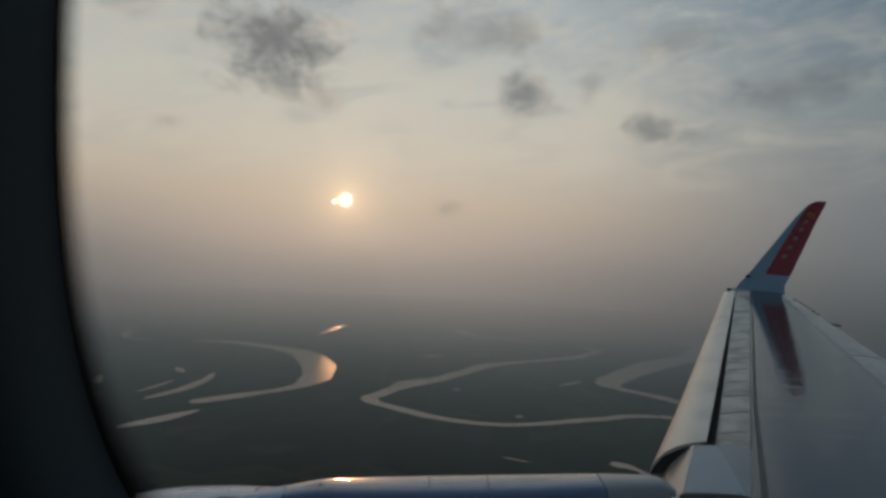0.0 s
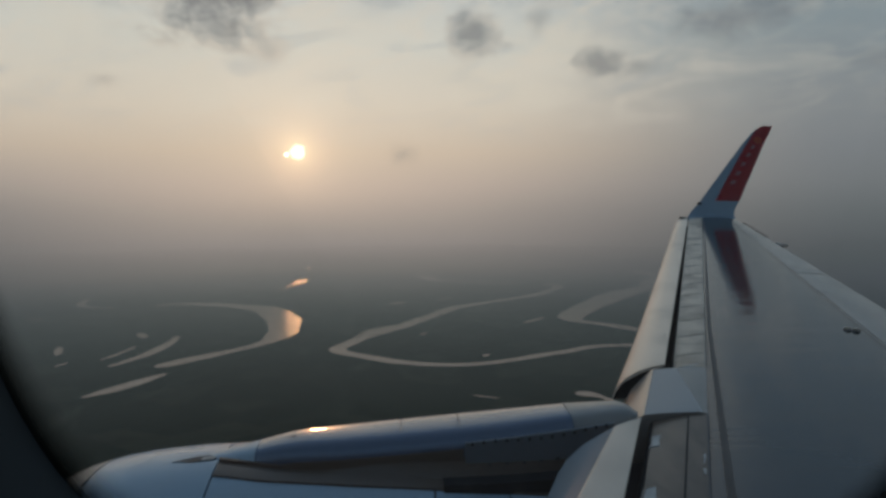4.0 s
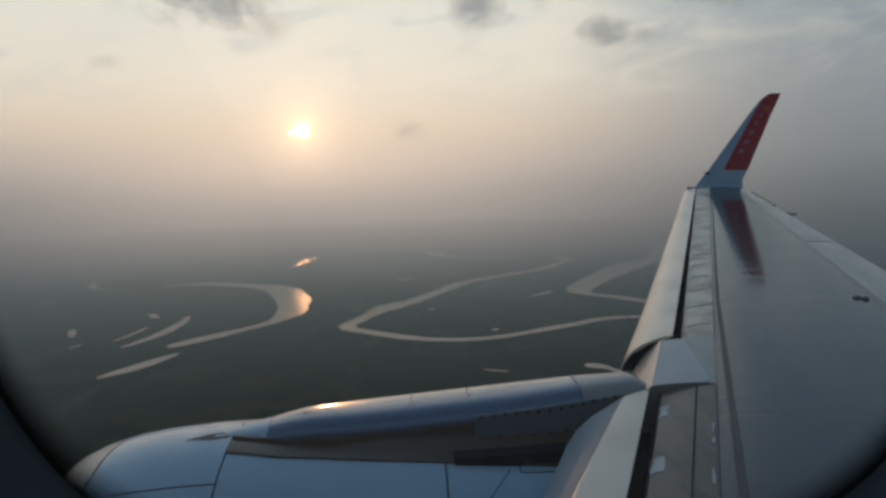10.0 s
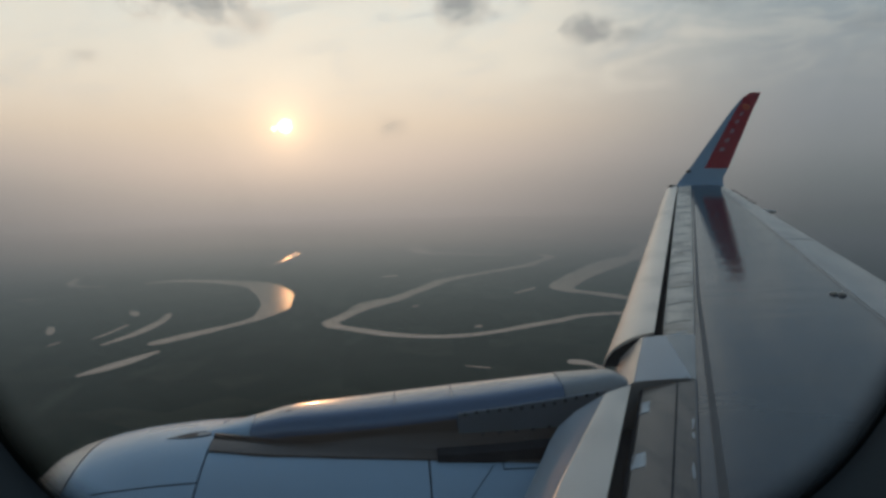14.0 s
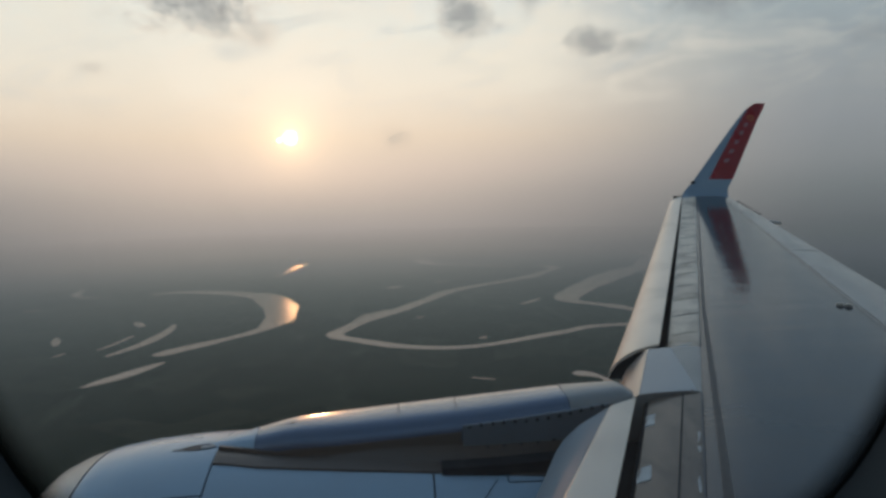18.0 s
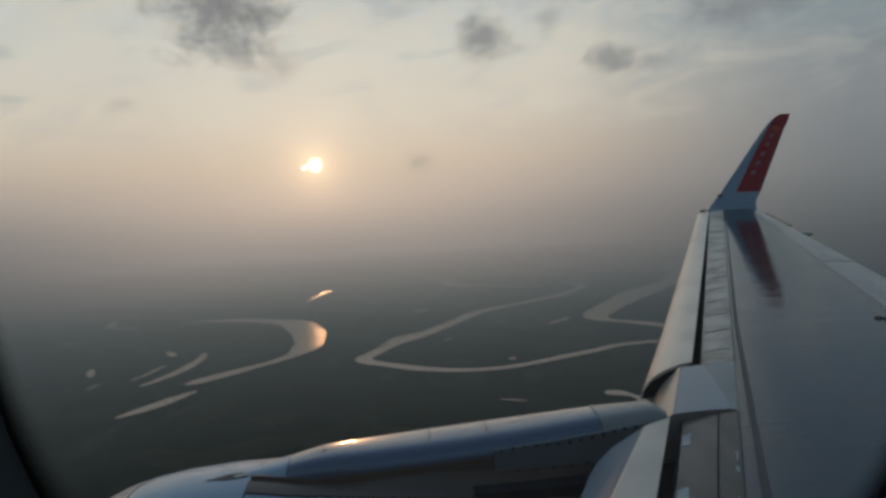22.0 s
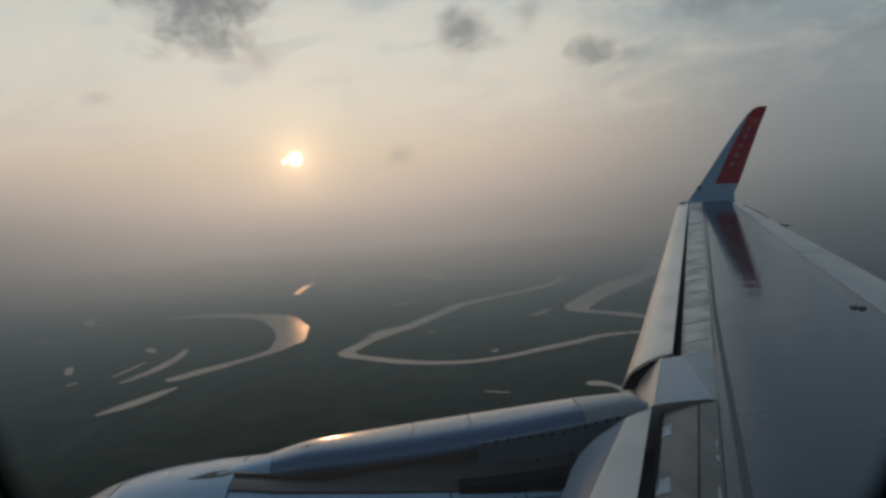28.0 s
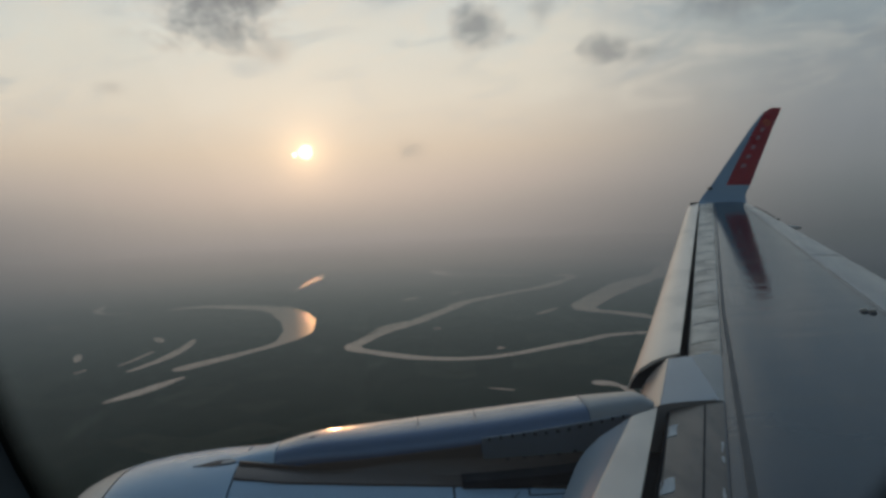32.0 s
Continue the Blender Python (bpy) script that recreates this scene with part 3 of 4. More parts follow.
def slat_section(y, fwd=0.0, cut=0.0):
    k, z, a = scale_at(y), z0(y), xg(y) - fwd
    if fwd:
        e = float(np.interp(y, [3.0, 4.28], [0.245, 0.155]))
        pts = [(0, 0.02), (-0.5 * e, 0.014), (0.01 - e, 0.002), (-e, -0.004), (-0.32, -0.074), (-0.41, -0.145)]
    else:
        pts = [(0, 0.02), (-0.09, 0.006), (-0.18, -0.014), (-0.26, -0.042), (-0.34, -0.082), (-0.41, -0.142)]
    pts += [(-0.455, -0.213), (-0.468, -0.26), (-0.461, -0.262), (-0.435, -0.2), (-0.37, -0.125), (-0.2, -0.045), (0, 0.003)]
    if not fwd:
        reach = 1 + 0.19 * min(max((y - 7) / 7.8, 0), 1)
        pts = [((0.92 * x - 0.038) * reach, d) for x, d in pts]
    return [(a + (x + 0.47 * cut * x) * k, y + cut * x * k, z + d * k) for x, d in pts]


for ya, yb, fwd in ((-0.8, 4.28, 0.145), (5.4, 7.9, 0.0), (7.91, 10.3, 0.0), (10.31, 12.6, 0.0), (12.61, 14.86, 0.0)):
    part("slat", loft([slat_section(y, fwd, 0.5 if fwd and y > yb - 0.01 else 0.0) for y in frange(ya, yb, 10)]), M_SLAT, wing, "extended pale leading edge slat", crease=18 if fwd else 38)
    if fwd:
        # the inner slat's front face has its own darker blue grey
        skin_ = []
        for y in frange(ya + 0.01, yb - 0.004, 10):
            row = slat_section(y, fwd, 0.5 if y > yb - 0.1 else 0.0)[3:8]
            skin_.append([(p[0] - 0.003, p[1], p[2] + 0.002) for p in row] + [(p[0] + 0.004, p[1], p[2] - 0.006) for p in reversed(row)])
        part("slat_front_face", loft(skin_), M_SLAT_FRONT, wing, "darker blue grey front face of the slat")
# black plate painted as the shade inside the second slat's open inboard end
bm = bmesh.new()
sec = [Vector(p) for p in slat_section(5.43)]
outline = [p + Vector((0, 0, -0.008)) for p in sec[:8]] + [Vector((sec[0].x + 0.02, sec[0].y, sec[7].z))]
ring = [bm.verts.new(p) for p in outline]
bm.faces.new(ring)
ring2 = [bm.verts.new(v.co + Vector((0, 0.012, 0))) for v in ring]
bm.faces.new(ring2)
for i in range(len(ring)):
    bm.faces.new((ring[i], ring[(i + 1) % len(ring)], ring2[(i + 1) % len(ring)], ring2[i]))
part("slat_end_shade", bm, M_DARK, wing, "black plate standing for the shade in the open slat end", smooth=False)


def cover_section(y):
    k, z, a, b = 1.0, z0(y), xg(y), xr(y)
    pts = [(b + 0.005, 0.004), (b - 0.06, 0.016), (a, 0.012), (a - 0.135, 0.003), (a - 0.152, -0.006), (a - 0.242, -0.085), (a - 0.32, -0.165), (a - 0.375, -0.25), (a - 0.32, -0.34), (a + 0.2, -0.3), (b, -0.08), (b + 0.005, -0.03)]
    return [(x, y, z + d) for x, d in pts]


part("pylon_nose_cover", loft([cover_section(y) for y in frange(4.37, 5.33, 6)]), M_NCOVER, wing, "smooth grey nose cover above the pylon", crease=22)
cols = []
for q in frange(4.372, 5.3, 8):
    f = 0.45 + 0.55 * (5.3 - q) / (5.3 - 4.372)
    a, b = xg(q) - 0.125, xr(q) - 0.03
    row = [(a + (b - a) * (0.02 + 0.98 * f) * g, q, z0(q) + float(np.interp(a + (b - a) * (0.02 + 0.98 * f) * g, [xg(q) - 0.135, xg(q), xr(q) - 0.06, xr(q)], [0.003, 0.012, 0.016, 0.004])) + 0.003) for g in frange(0, 1, 5)]
    cols.append(row + [(p[0], p[1], p[2] - 0.006) for p in reversed(row)])
part("cover_facet", loft(cols), M_FACET, wing, "flush plate painted paler, as a tilted facet catches light")


def strip(pts, w, h, lift=0.0, w_end=None):
    """A flat raised strip along points, w wide and h high."""
    bm = bmesh.new()
    rings = []
    for i, p in enumerate(pts):
        a, b = Vector(pts[max(0, i - 1)]), Vector(pts[min(len(pts) - 1, i + 1)])
        d = (b - a).normalized()
        s = d.cross(Vector((0, 0, 1))).normalized() * ((w + ((w_end or w) - w) * i / (len(pts) - 1)) / 2)
        p = Vector(p) + Vector((0, 0, lift))
        up = Vector((0, 0, h))
        rings.append([bm.verts.new(q) for q in (p - s, p + s, p + s * 0.9 + up, p - s * 0.9 + up)])
    for a, b in zip(rings, rings[1:]):
        for i in range(4):
            bm.faces.new((a[i], a[(i + 1) % 4], b[(i + 1) % 4], b[i]))
    bm.faces.new(rings[0]), bm.faces.new(rings[-1])
    return bm


def on_wing(x, y, lift=0.0):
    return (x, y, z0(y) + lift)


part("sealant_strip", strip([on_wing(max(xspar(y), xr(y) + 0.05), y, -0.001) for y in frange(-0.9, 14.3, 34)], 0.055, 0.004, w_end=0.02), M_STRIP, wing, "dark sealant line along the front spar")
part("panel_line", strip([on_wing(xr(y) - 0.13, y, -0.002) for y in frange(-0.9, 4.34, 8)], 0.012, 0.006), M_DARK, wing)
part("panel_line", strip([on_wing(xr(y) + 0.005, y, 0.001) for y in frange(-0.9, 4.36, 12)], 0.012, 0.006), M_SEAL, wing)
part("panel_line", strip([on_wing(xr(y) + 0.005, y, 0.001) for y in frange(5.36, 14.7, 24)], 0.007, 0.005), M_SEAL, wing)
# cross joints of the scuffed nose
for i in range(15):
    y = 5.75 + 0.6 * i
    pts = [(x, y, float(np.interp(x, [p[0] for p in nose_section(y, 0.04)[:4]][::-1], [p[2] for p in nose_section(y, 0.04)[:4]][::-1])) - 0.001) for x in frange(xr(y) - 0.02, xg(y) + 0.05, 7)]
    part("cross_joint", strip(pts, 0.022 + 0.01 * (i % 3), 0.004), M_SCUFF_SHADE if i % 2 else M_VENT, wing, "brown scuffed joint across the nose")
# pale worn end of the outer nose beside the cover, and nicks on the slats
part("worn_edge", strip([(x, 5.37 + 0.16 * ((x - xg(5.37)) / 0.4) ** 2, float(np.interp(x, [p[0] for p in nose_section(5.37, 0.04)[:4]][::-1], [p[2] for p in nose_section(5.37, 0.04)[:4]][::-1])) + 0.002) for x in frange(xg(5.37) + 0.045, xr(5.37) - 0.03, 8)], 0.07, 0.004, w_end=0.02),
     M_EDGE, wing, "pale worn paint at the end of the nose")
for y, dx in ((5.72, -0.2), (6.3, -0.12), (7.2, -0.16), (9.1, -0.12)):
    k = scale_at(y)
    z = float(np.interp(dx, [-0.34, -0.26, -0.18, -0.09, 0], [-0.082, -0.042, -0.014, 0.006, 0.02])) * k
    part("nick", strip([(xg(y) + dx * k + 0.02 * i, y + 0.006 * i, z0(y) + z + 0.006 * i - 0.003) for i in range(3)], 0.02, 0.006), M_STRIP, wing, "small dark nick in the slat paint")
# paler ailerons and flaps along the trailing edge
for ya, yb in ((5.3, 9.36), (9.4, 14.2)):
    cols = []
    for y in frange(ya, yb, 14):
        c = xte(y) - xr(y)
        row = [(xr(y) + c * f, y, z0(y) - float(np.interp(f, [0.6, 0.85, 1.0], [0.002, 0.02, 0.045])) + 0.004) for f in (0.74, 0.8, 0.85, 0.9, 0.945, 0.985)]
        cols.append(row + [(p[0], p[1], p[2] - 0.012) for p in reversed(row)])
    part("aileron" if ya > 9 else "flap", loft(cols), M_FLAP, wing, "paler grey hinged panel along the trailing edge")

def scrap(y, dx, w, l, material, name, label):
    '''A thin patch on the nose, l long along the span.'''
    cols = []
    for q in frange(y - l / 2, y + l / 2, 4):
        row = []
        for f in frange(0, 1, 4):
            x = xr(q) + dx + w * f + 0.005 * math.sin(31 * q + 5 * f)
            sec_ = nose_section(q, 0.14)[:6]
            xs = [p[0] for p in sec_][::-1]
            zs = [p[2] for p in sec_][::-1]
            row.append((x, q, float(np.interp(x, xs, zs)) + 0.004))
        cols.append(row + [(p[0], p[1], p[2] - 0.006) for p in reversed(row)])
    part(name, loft(cols), material, wing, label)


scrap(4.03, -0.385, 0.075, 0.15, M_WHITE, "white_patch", "torn white patch of sealing tape")
scrap(3.37, -0.37, 0.08, 0.15, M_WHITE, "white_patch", "torn white patch of sealing tape")
scrap(3.70, -0.028, 0.013, 0.12, M_EDGE, "white_patch", "thin white scrap along the panel edge")
scrap(3.55, -0.026, 0.013, 0.07, M_EDGE, "white_patch", "thin white scrap along the panel edge")
scrap(3.18, -0.026, 0.012, 0.16, M_EDGE, "white_patch", "thin white scrap along the panel edge")

def chord_line(f, ya, yb, w, mat=None):
    '''A thin seam along the span at share f of the chord behind the nose.'''
    pts = [on_wing(xr(y) + f * (xte(y) - xr(y)), y, -0.003 if f < 0.7 else -0.012) for y in frange(ya, yb, 16)]
    part("panel_line", strip(pts, w, 0.006), mat or M_SEAL, wing)


chord_line(0.72, 5.2, 14.2, 0.007, M_LINE)
# short walkway marks behind the spar line
for dx in (0.12, 0.17, 0.22):
    part("walkway_mark", strip([on_wing(xspar(y) + dx, y, -0.002) for y in frange(6.9, 7.5, 6)], 0.012, 0.004), M_LINE, wing)

# oval vent pair on the upper skin
vy = next(y for y in frange(6.0, 9.0, 301) if flat(y) >= 6.26)
vx = 4.51 * vy / 6.26
for d in (-0.037, 0.037):
    m = Matrix.Translation((vx + 0.81 * d, vy - 0.58 * d, z0(vy - 0.58 * d)))
    secs = [[tuple(m @ Vector((r * math.cos(t), r * math.sin(t), h))) for t in frange(0, 2 * math.pi * 17 / 18, 18)] for r, h in ((0.04, -0.01), (0.04, 0.005), (0.035, 0.008))]
    part("vent_ring", loft(secs), M_SEAL, wing, "dark ring round the vent")
    secs = [[tuple(m @ Vector((r * math.cos(t), r * math.sin(t), h))) for t in frange(0, 2 * math.pi * 17 / 18, 18)] for r, h in ((0.032, 0.006), (0.031, 0.013), (0.025, 0.019), (0.014, 0.022))]
    part("vent_cap", loft(secs), M_VENT, wing, "small brownish domed vent cap")

# winglet
WL = [((6.62, 14.86, -0.215), 1.22, 0.10), ((6.74, 15.0, -0.17), 1.14, 0.10), ((6.9, 15.12, -0.03), 1.03, 0.09), ((7.15, 15.22, 0.2), 0.96, 0.08), ((7.54, 15.4, 0.62), 0.84, 0.07),
      ((7.99, 15.6, 1.1), 0.70, 0.055), ((8.48, 15.85, 1.6), 0.55, 0.045), ((8.78, 15.98, 1.88), 0.46, 0.035), ((8.92, 16.03, 1.98), 0.39, 0.03), ((9.10, 16.08, 2.07), 0.27, 0.015)]


def winglet_frame(s):
    """Front point, chord, thickness, and the way towards the cabin at share s of the height."""
    n = len(WL) - 1
    f = min(max(s, 0), 1) * n
    i = min(int(f), n - 1)
    t = f - i
    (p, c, th), (q, d, uh) = WL[i], WL[i + 1]
    p, q = Vector(p), Vector(q)
    up = (q - p).normalized()
    side = Vector((1, 0, 0)).cross(up).normalized()
    if side.y > 0:
        side = -side
    thick = th + (uh - th) * t
    return p.lerp(q, t) - side * (0.36 * thick * max(0.0, 1 - s / 0.22)), c + (d - c) * t, thick, side


def winglet_section(s):
    p, c, th, side = winglet_frame(s)
    prof = [(0, 0), (0.06, 0.6), (0.25, 1.0), (0.55, 0.8), (1.0, 0.06), (1.0, -0.06), (0.55, -0.8), (0.25, -1.0), (0.06, -0.6)]
    return [tuple(p + Vector((c * u, 0, 0)) + side * (th * 0.5 * v)) for u, v in prof]


winglet = part("winglet", loft([winglet_section(s) for s in frange(0, 1, 33)]), M_WLET, wing, "pale blue blended winglet with red panel")


def face_point(s, u, lift=0.004):
    p, c, th, side = winglet_frame(s)
    us = [0, 0.06, 0.25, 0.55, 1.0]
    vs = [0, 0.6, 1.0, 0.8, 0.06]
    v = float(np.interp(u, us, vs))
    return p + Vector((c * u, 0, 0)) + side * (th * 0.5 * v + lift)


def face_patch(s0, s1, front, rear, ns=20, nu=5, lift=0.004):
    bm = bmesh.new()
    rows_ = []
    for s in frange(s0, s1, ns):
        a, b = front(s), rear(s)
        rows_.append([bm.verts.new(face_point(s, a + (b - a) * i / (nu - 1), lift)) for i in range(nu)])
    for a, b in zip(rows_, rows_[1:]):
        for i in range(nu - 1):
            bm.faces.new((a[i], a[i + 1], b[i + 1], b[i]))
    geo = bmesh.ops.solidify(bm, geom=bm.faces[:], thickness=0.003)
    return bm


part("red_panel", face_patch(0.325, 0.998, lambda s: 0.37 * max(0.0, min(1.0, (0.84 - s) / 0.5)) ** 0.6 + 0.005, lambda s: 0.99), M_RED, winglet, "dark red painted field")
# the faded writing on the red field, as plain bars
for s in (0.435, 0.487, 0.539, 0.591, 0.635):
    part("lettering_bar", face_patch(s, s + 0.022, lambda q: 0.5, lambda q: 0.64, 3, 3, 0.008), M_GLYPH, winglet, "faded pink lettering bar")
bm = bmesh.new()
c = face_point(0.70, 0.6, 0.008)
nrm = winglet_frame(0.70)[3]
rot = Vector((0, 0, 1)).rotation_difference(nrm).to_matrix().to_4x4()
n = 16
ring = [[bm.verts.new(c + rot @ Vector((r * math.cos(6.2832 * i / n), r * math.sin(6.2832 * i / n), h))) for i in range(n)] for r, h in ((0.045, 0), (0.045, 0.004), (0.085, 0.004), (0.085, 0))]
for a, b in zip(ring, ring[1:]):
    for i in range(n):
        bm.faces.new((a[i], a[(i + 1) % n], b[(i + 1) % n], b[i]))
part("round_mark", bm, M_GOLD, winglet, "orange ring mark")
bm = bmesh.new()
box(bm, (6.62, 14.9, -0.2), (0.24, 0.07, 0.05), Matrix.Rotation(radians(25), 4, "Z"))
part("slat_end_seal", bm, M_DARK, wing, "black rubber seal at the slat end")
bm = bmesh.new()
p = winglet_frame(0.30)[0]
bmesh.ops.create_uvsphere(bm, u_segments=16, v_segments=8, radius=0.06, matrix=Matrix.Translation(p + Vector((0.03, -0.02, 0))) @ Matrix.Diagonal((1.0, 0.7, 0.6, 1)))
part("position_light", bm, M_DARK, winglet, "dark glass position light")
# small static wicks and hinge fairings along the trailing edge
for y in (14.3, 14.0, 13.7, 13.4, 13.1, 12.8):
    bm = bmesh.new()
    box(bm, (xte(y) + 0.02, y, z0(y) - 0.045), (0.09, 0.03, 0.02))
    part("static_wick", bm, M_DARK, wing, "short dark static wick")
for y in (12.1,):
    sec = []
    for f in frange(0, 1, 9):
        r = 0.09 * math.sin(math.pi * min(0.97, max(0.03, f))) ** 0.6
        sec.append([(xte(y) - 0.7 + 0.95 * f, y + r * math.cos(a), z0(y) - 0.10 + r * 0.8 * math.sin(a)) for a in frange(0, 2 * math.pi * 11 / 12, 12)])
    part("flap_track_fairing", loft(sec), M_COVER, wing, "pointed flap track fairing")

# ---- engine ----
engine = thing("jet_engine", "pale jet engine nacelle slung under the wing on its pylon", "engine")
engine.scale = (1.12, 1.12, 1.12)
EY, EZ = 4.1, -2.70


def revolve(profile, n=72):
    secs = [[(x, EY + r * math.sin(2 * math.pi * i / n), EZ + r * math.cos(2 * math.pi * i / n)) for i in range(n)] for x, r in profile]
    return loft(secs, True, False)


def radius(x):
    return float(np.interp(x, [-2.18, -2.15, -2.08, -1.97, -1.8, -1.6, -1.3, -1.0, -0.5, 0.2, 0.9, 1.6, 2.4], [0.91, 0.968, 1.03, 1.082, 1.13, 1.162, 1.186, 1.19, 1.182, 1.166, 1.12, 1.03, 0.88]))


def cowl(name, xa, xb, material, label, n=14):
    prof = [(xa, radius(xa) - 0.012), (xa + 0.004, radius(xa))] + [(x, radius(x)) for x in frange(xa + 0.02, xb - 0.02, n)] + [(xb - 0.004, radius(xb)), (xb, radius(xb) - 0.012)]
    return part(name, revolve(prof), material, engine, label)


lip_prof = [(-1.7, 0.86), (-2.0, 0.85), (-2.13, 0.87), (-2.18, 0.90), (-2.18, 0.925)] + [(x, radius(x)) for x in (-2.155, -2.12, -2.08, -2.02, -1.97, -1.9, -1.857)] + [(-1.852, 1.085)]
part("inlet_lip", revolve(lip_prof), M_LIP, engine, "bare metal intake lip")
cowl("inlet_cowl", -1.848, -1.098, M_COWL, "pale blue white intake cowl")
cowl("fan_cowl", -1.092, 0.187, M_COWL, "pale blue white fan cowl")
cowl("reverser_cowl", 0.193, 2.4, M_COWL, "pale blue white rear cowl")
part("seam_backing", revolve([(-1.87, 1.06), (-1.095, 1.165), (0.19, 1.145), (2.39, 0.87)]), M_DARK, engine)
bm = bmesh.new()
bmesh.ops.create_circle(bm, cap_ends=True, segments=40, radius=0.9, matrix=Matrix.Translation((-1.2, EY, EZ)) @ Matrix.Rotation(radians(90), 4, "Y"))
part("fan_disc", bm, M_DARK, engine, "dark fan face")


def on_cowl(x, a, lift=0.002):
    r = radius(x) + lift
    return (x, EY - r * math.sin(a), EZ + r * math.cos(a))


def cowl_line(xa, aa, xb, ab, w, name="panel_line", mat=None, label="", lift=0.0):
    pts = [on_cowl(xa + (xb - xa) * f, aa + (ab - aa) * f, lift) for f in frange(0, 1, 8)]
    bm = bmesh.new()
    rings = []
    for i, p in enumerate(pts):
        a, b = Vector(pts[max(0, i - 1)]), Vector(pts[min(7, i + 1)])
        d = (b - a).normalized()
        out = Vector((0, p[1] - EY, p[2] - EZ)).normalized()
        s = d.cross(out) * (w / 2)
        p = Vector(p)
        rings.append([bm.verts.new(q) for q in (p - s - out * 0.01, p + s - out * 0.01, p + s + out * 0.002, p - s + out * 0.002)])
    for a, b in zip(rings, rings[1:]):
        for i in range(4):
            bm.faces.new((a[i], a[(i + 1) % 4], b[(i + 1) % 4], b[i]))
    bm.faces.new(rings[0]), bm.faces.new(rings[-1])
    return part(name, bm, mat or M_DARK, engine, label)


cowl_line(-1.66, 0.445, -1.1, 0.435, 0.008)
cowl_line(0.25, 0.355, 0.95, 0.37, 0.006)
cowl_line(0.38, 0.62, 0.56, 0.40, 0.005)
cowl_line(0.62, 0.37, 0.62, 0.42, 0.007)
cowl_line(0.62, 0.42, 0.9, 0.41, 0.007)


# lifting recess on the intake cowl, a flat patch painted dark as its shade
def patch_on_cowl(name, outline, lift, material, label, thick=0.012):
    bm = bmesh.new()
    a = [bm.verts.new(on_cowl(x, ang, lift)) for x, ang in outline]
    b = [bm.verts.new(on_cowl(x, ang, lift - thick)) for x, ang in outline]
    bm.faces.new(a), bm.faces.new(b)
    m = len(a)
    for i in range(m):
        bm.faces.new((a[i], a[(i + 1) % m], b[(i + 1) % m], b[i]))
    return part(name, bm, material, engine, label, smooth=False)


patch_on_cowl("recess", [(-1.38, 0.07), (-1.26, 0.025), (-1.12, 0.005), (-1.1, 0.045), (-1.15, 0.08), (-1.26, 0.092)], 0.003, M_RIVET, "flat triangular patch painted dark as the shade in a recess")
patch_on_cowl("recess_lip", [(-1.2, 0.04), (-1.12, 0.022), (-1.105, 0.048), (-1.15, 0.07), (-1.21, 0.07)], 0.006, M_EDGE, "pale lip in the recess")

# pylon
PX = [-1.36, -1.22, -0.96, -0.68, -0.41, 0.01, 0.56, 1.08, 1.42, 1.5, 2.1]
PT = [-1.57, -1.52, -1.465, -1.402, -1.386, -1.355, -1.315, -1.27, -1.25, -1.29, -1.9]
PW = [0.03, 0.08, 0.14, 0.19, 0.215, 0.23, 0.23, 0.2, 0.15, 0.11, 0.08]
SX, SW = [-1.1, -0.8, -0.3, 0.2, 0.9, 1.5], [0.27, 0.33, 0.375, 0.41, 0.42, 0.36]


def eased(x, xs, vs, reach=0.16):
    '''A profile through a few heights, without kinks.'''
    return sum(float(np.interp(x + d * reach, xs, vs)) * (1 - abs(d)) for d in frange(-1, 1, 9)) / sum(1 - abs(d) for d in frange(-1, 1, 9))


def pylon_section(x):
    t, w = eased(x, PX, PT, 0.16 if x < 1.2 else 0.05), eased(x, PX, PW)
    half = [(1.0 * w, -1.9), (1.09 * w, t - 0.25), (1.13 * w, t - 0.19), (1.125 * w, t - 0.135), (1.07 * w, t - 0.085), (0.96 * w, t - 0.044), (0.8 * w, t - 0.018), (0.55 * w, t - 0.006), (0.2 * w, t)]
    pts = [(x, EY - v, z) for v, z in half] + [(x, EY + v, z) for v, z in reversed(half)]
    return pts


pylon = part("pylon", loft([pylon_section(x) for x in frange(-0.872, 1.05, 44)]), M_PYLON, engine, "glossy pylon fairing tinted blue for the sky it reflects")
# thin brown strip imitating the dark reflection on the pylon's lower side
shade_strip = []
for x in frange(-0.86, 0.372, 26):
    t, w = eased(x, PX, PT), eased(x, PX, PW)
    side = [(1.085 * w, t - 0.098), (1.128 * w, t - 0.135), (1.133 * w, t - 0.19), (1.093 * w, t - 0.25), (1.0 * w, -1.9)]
    shade_strip.append([(x, EY - v - 0.003, z) for v, z in side] + [(x, EY - v + 0.004, z) for v, z in reversed(side)])
part("side_shade", loft(shade_strip), M_SCUFF_SHADE, pylon, "brown strip painted as the dark reflection on the pylon side")
part("nose_cap", loft([pylon_section(x) for x in frange(-1.36, -0.876, 16)]), M_COWL, pylon, "pale painted nose cap of the pylon")
part("rear_fairing", loft([pylon_section(x) for x in frange(1.054, 2.1, 24)]), M_COVER, pylon, "matt grey rear pylon fairing")


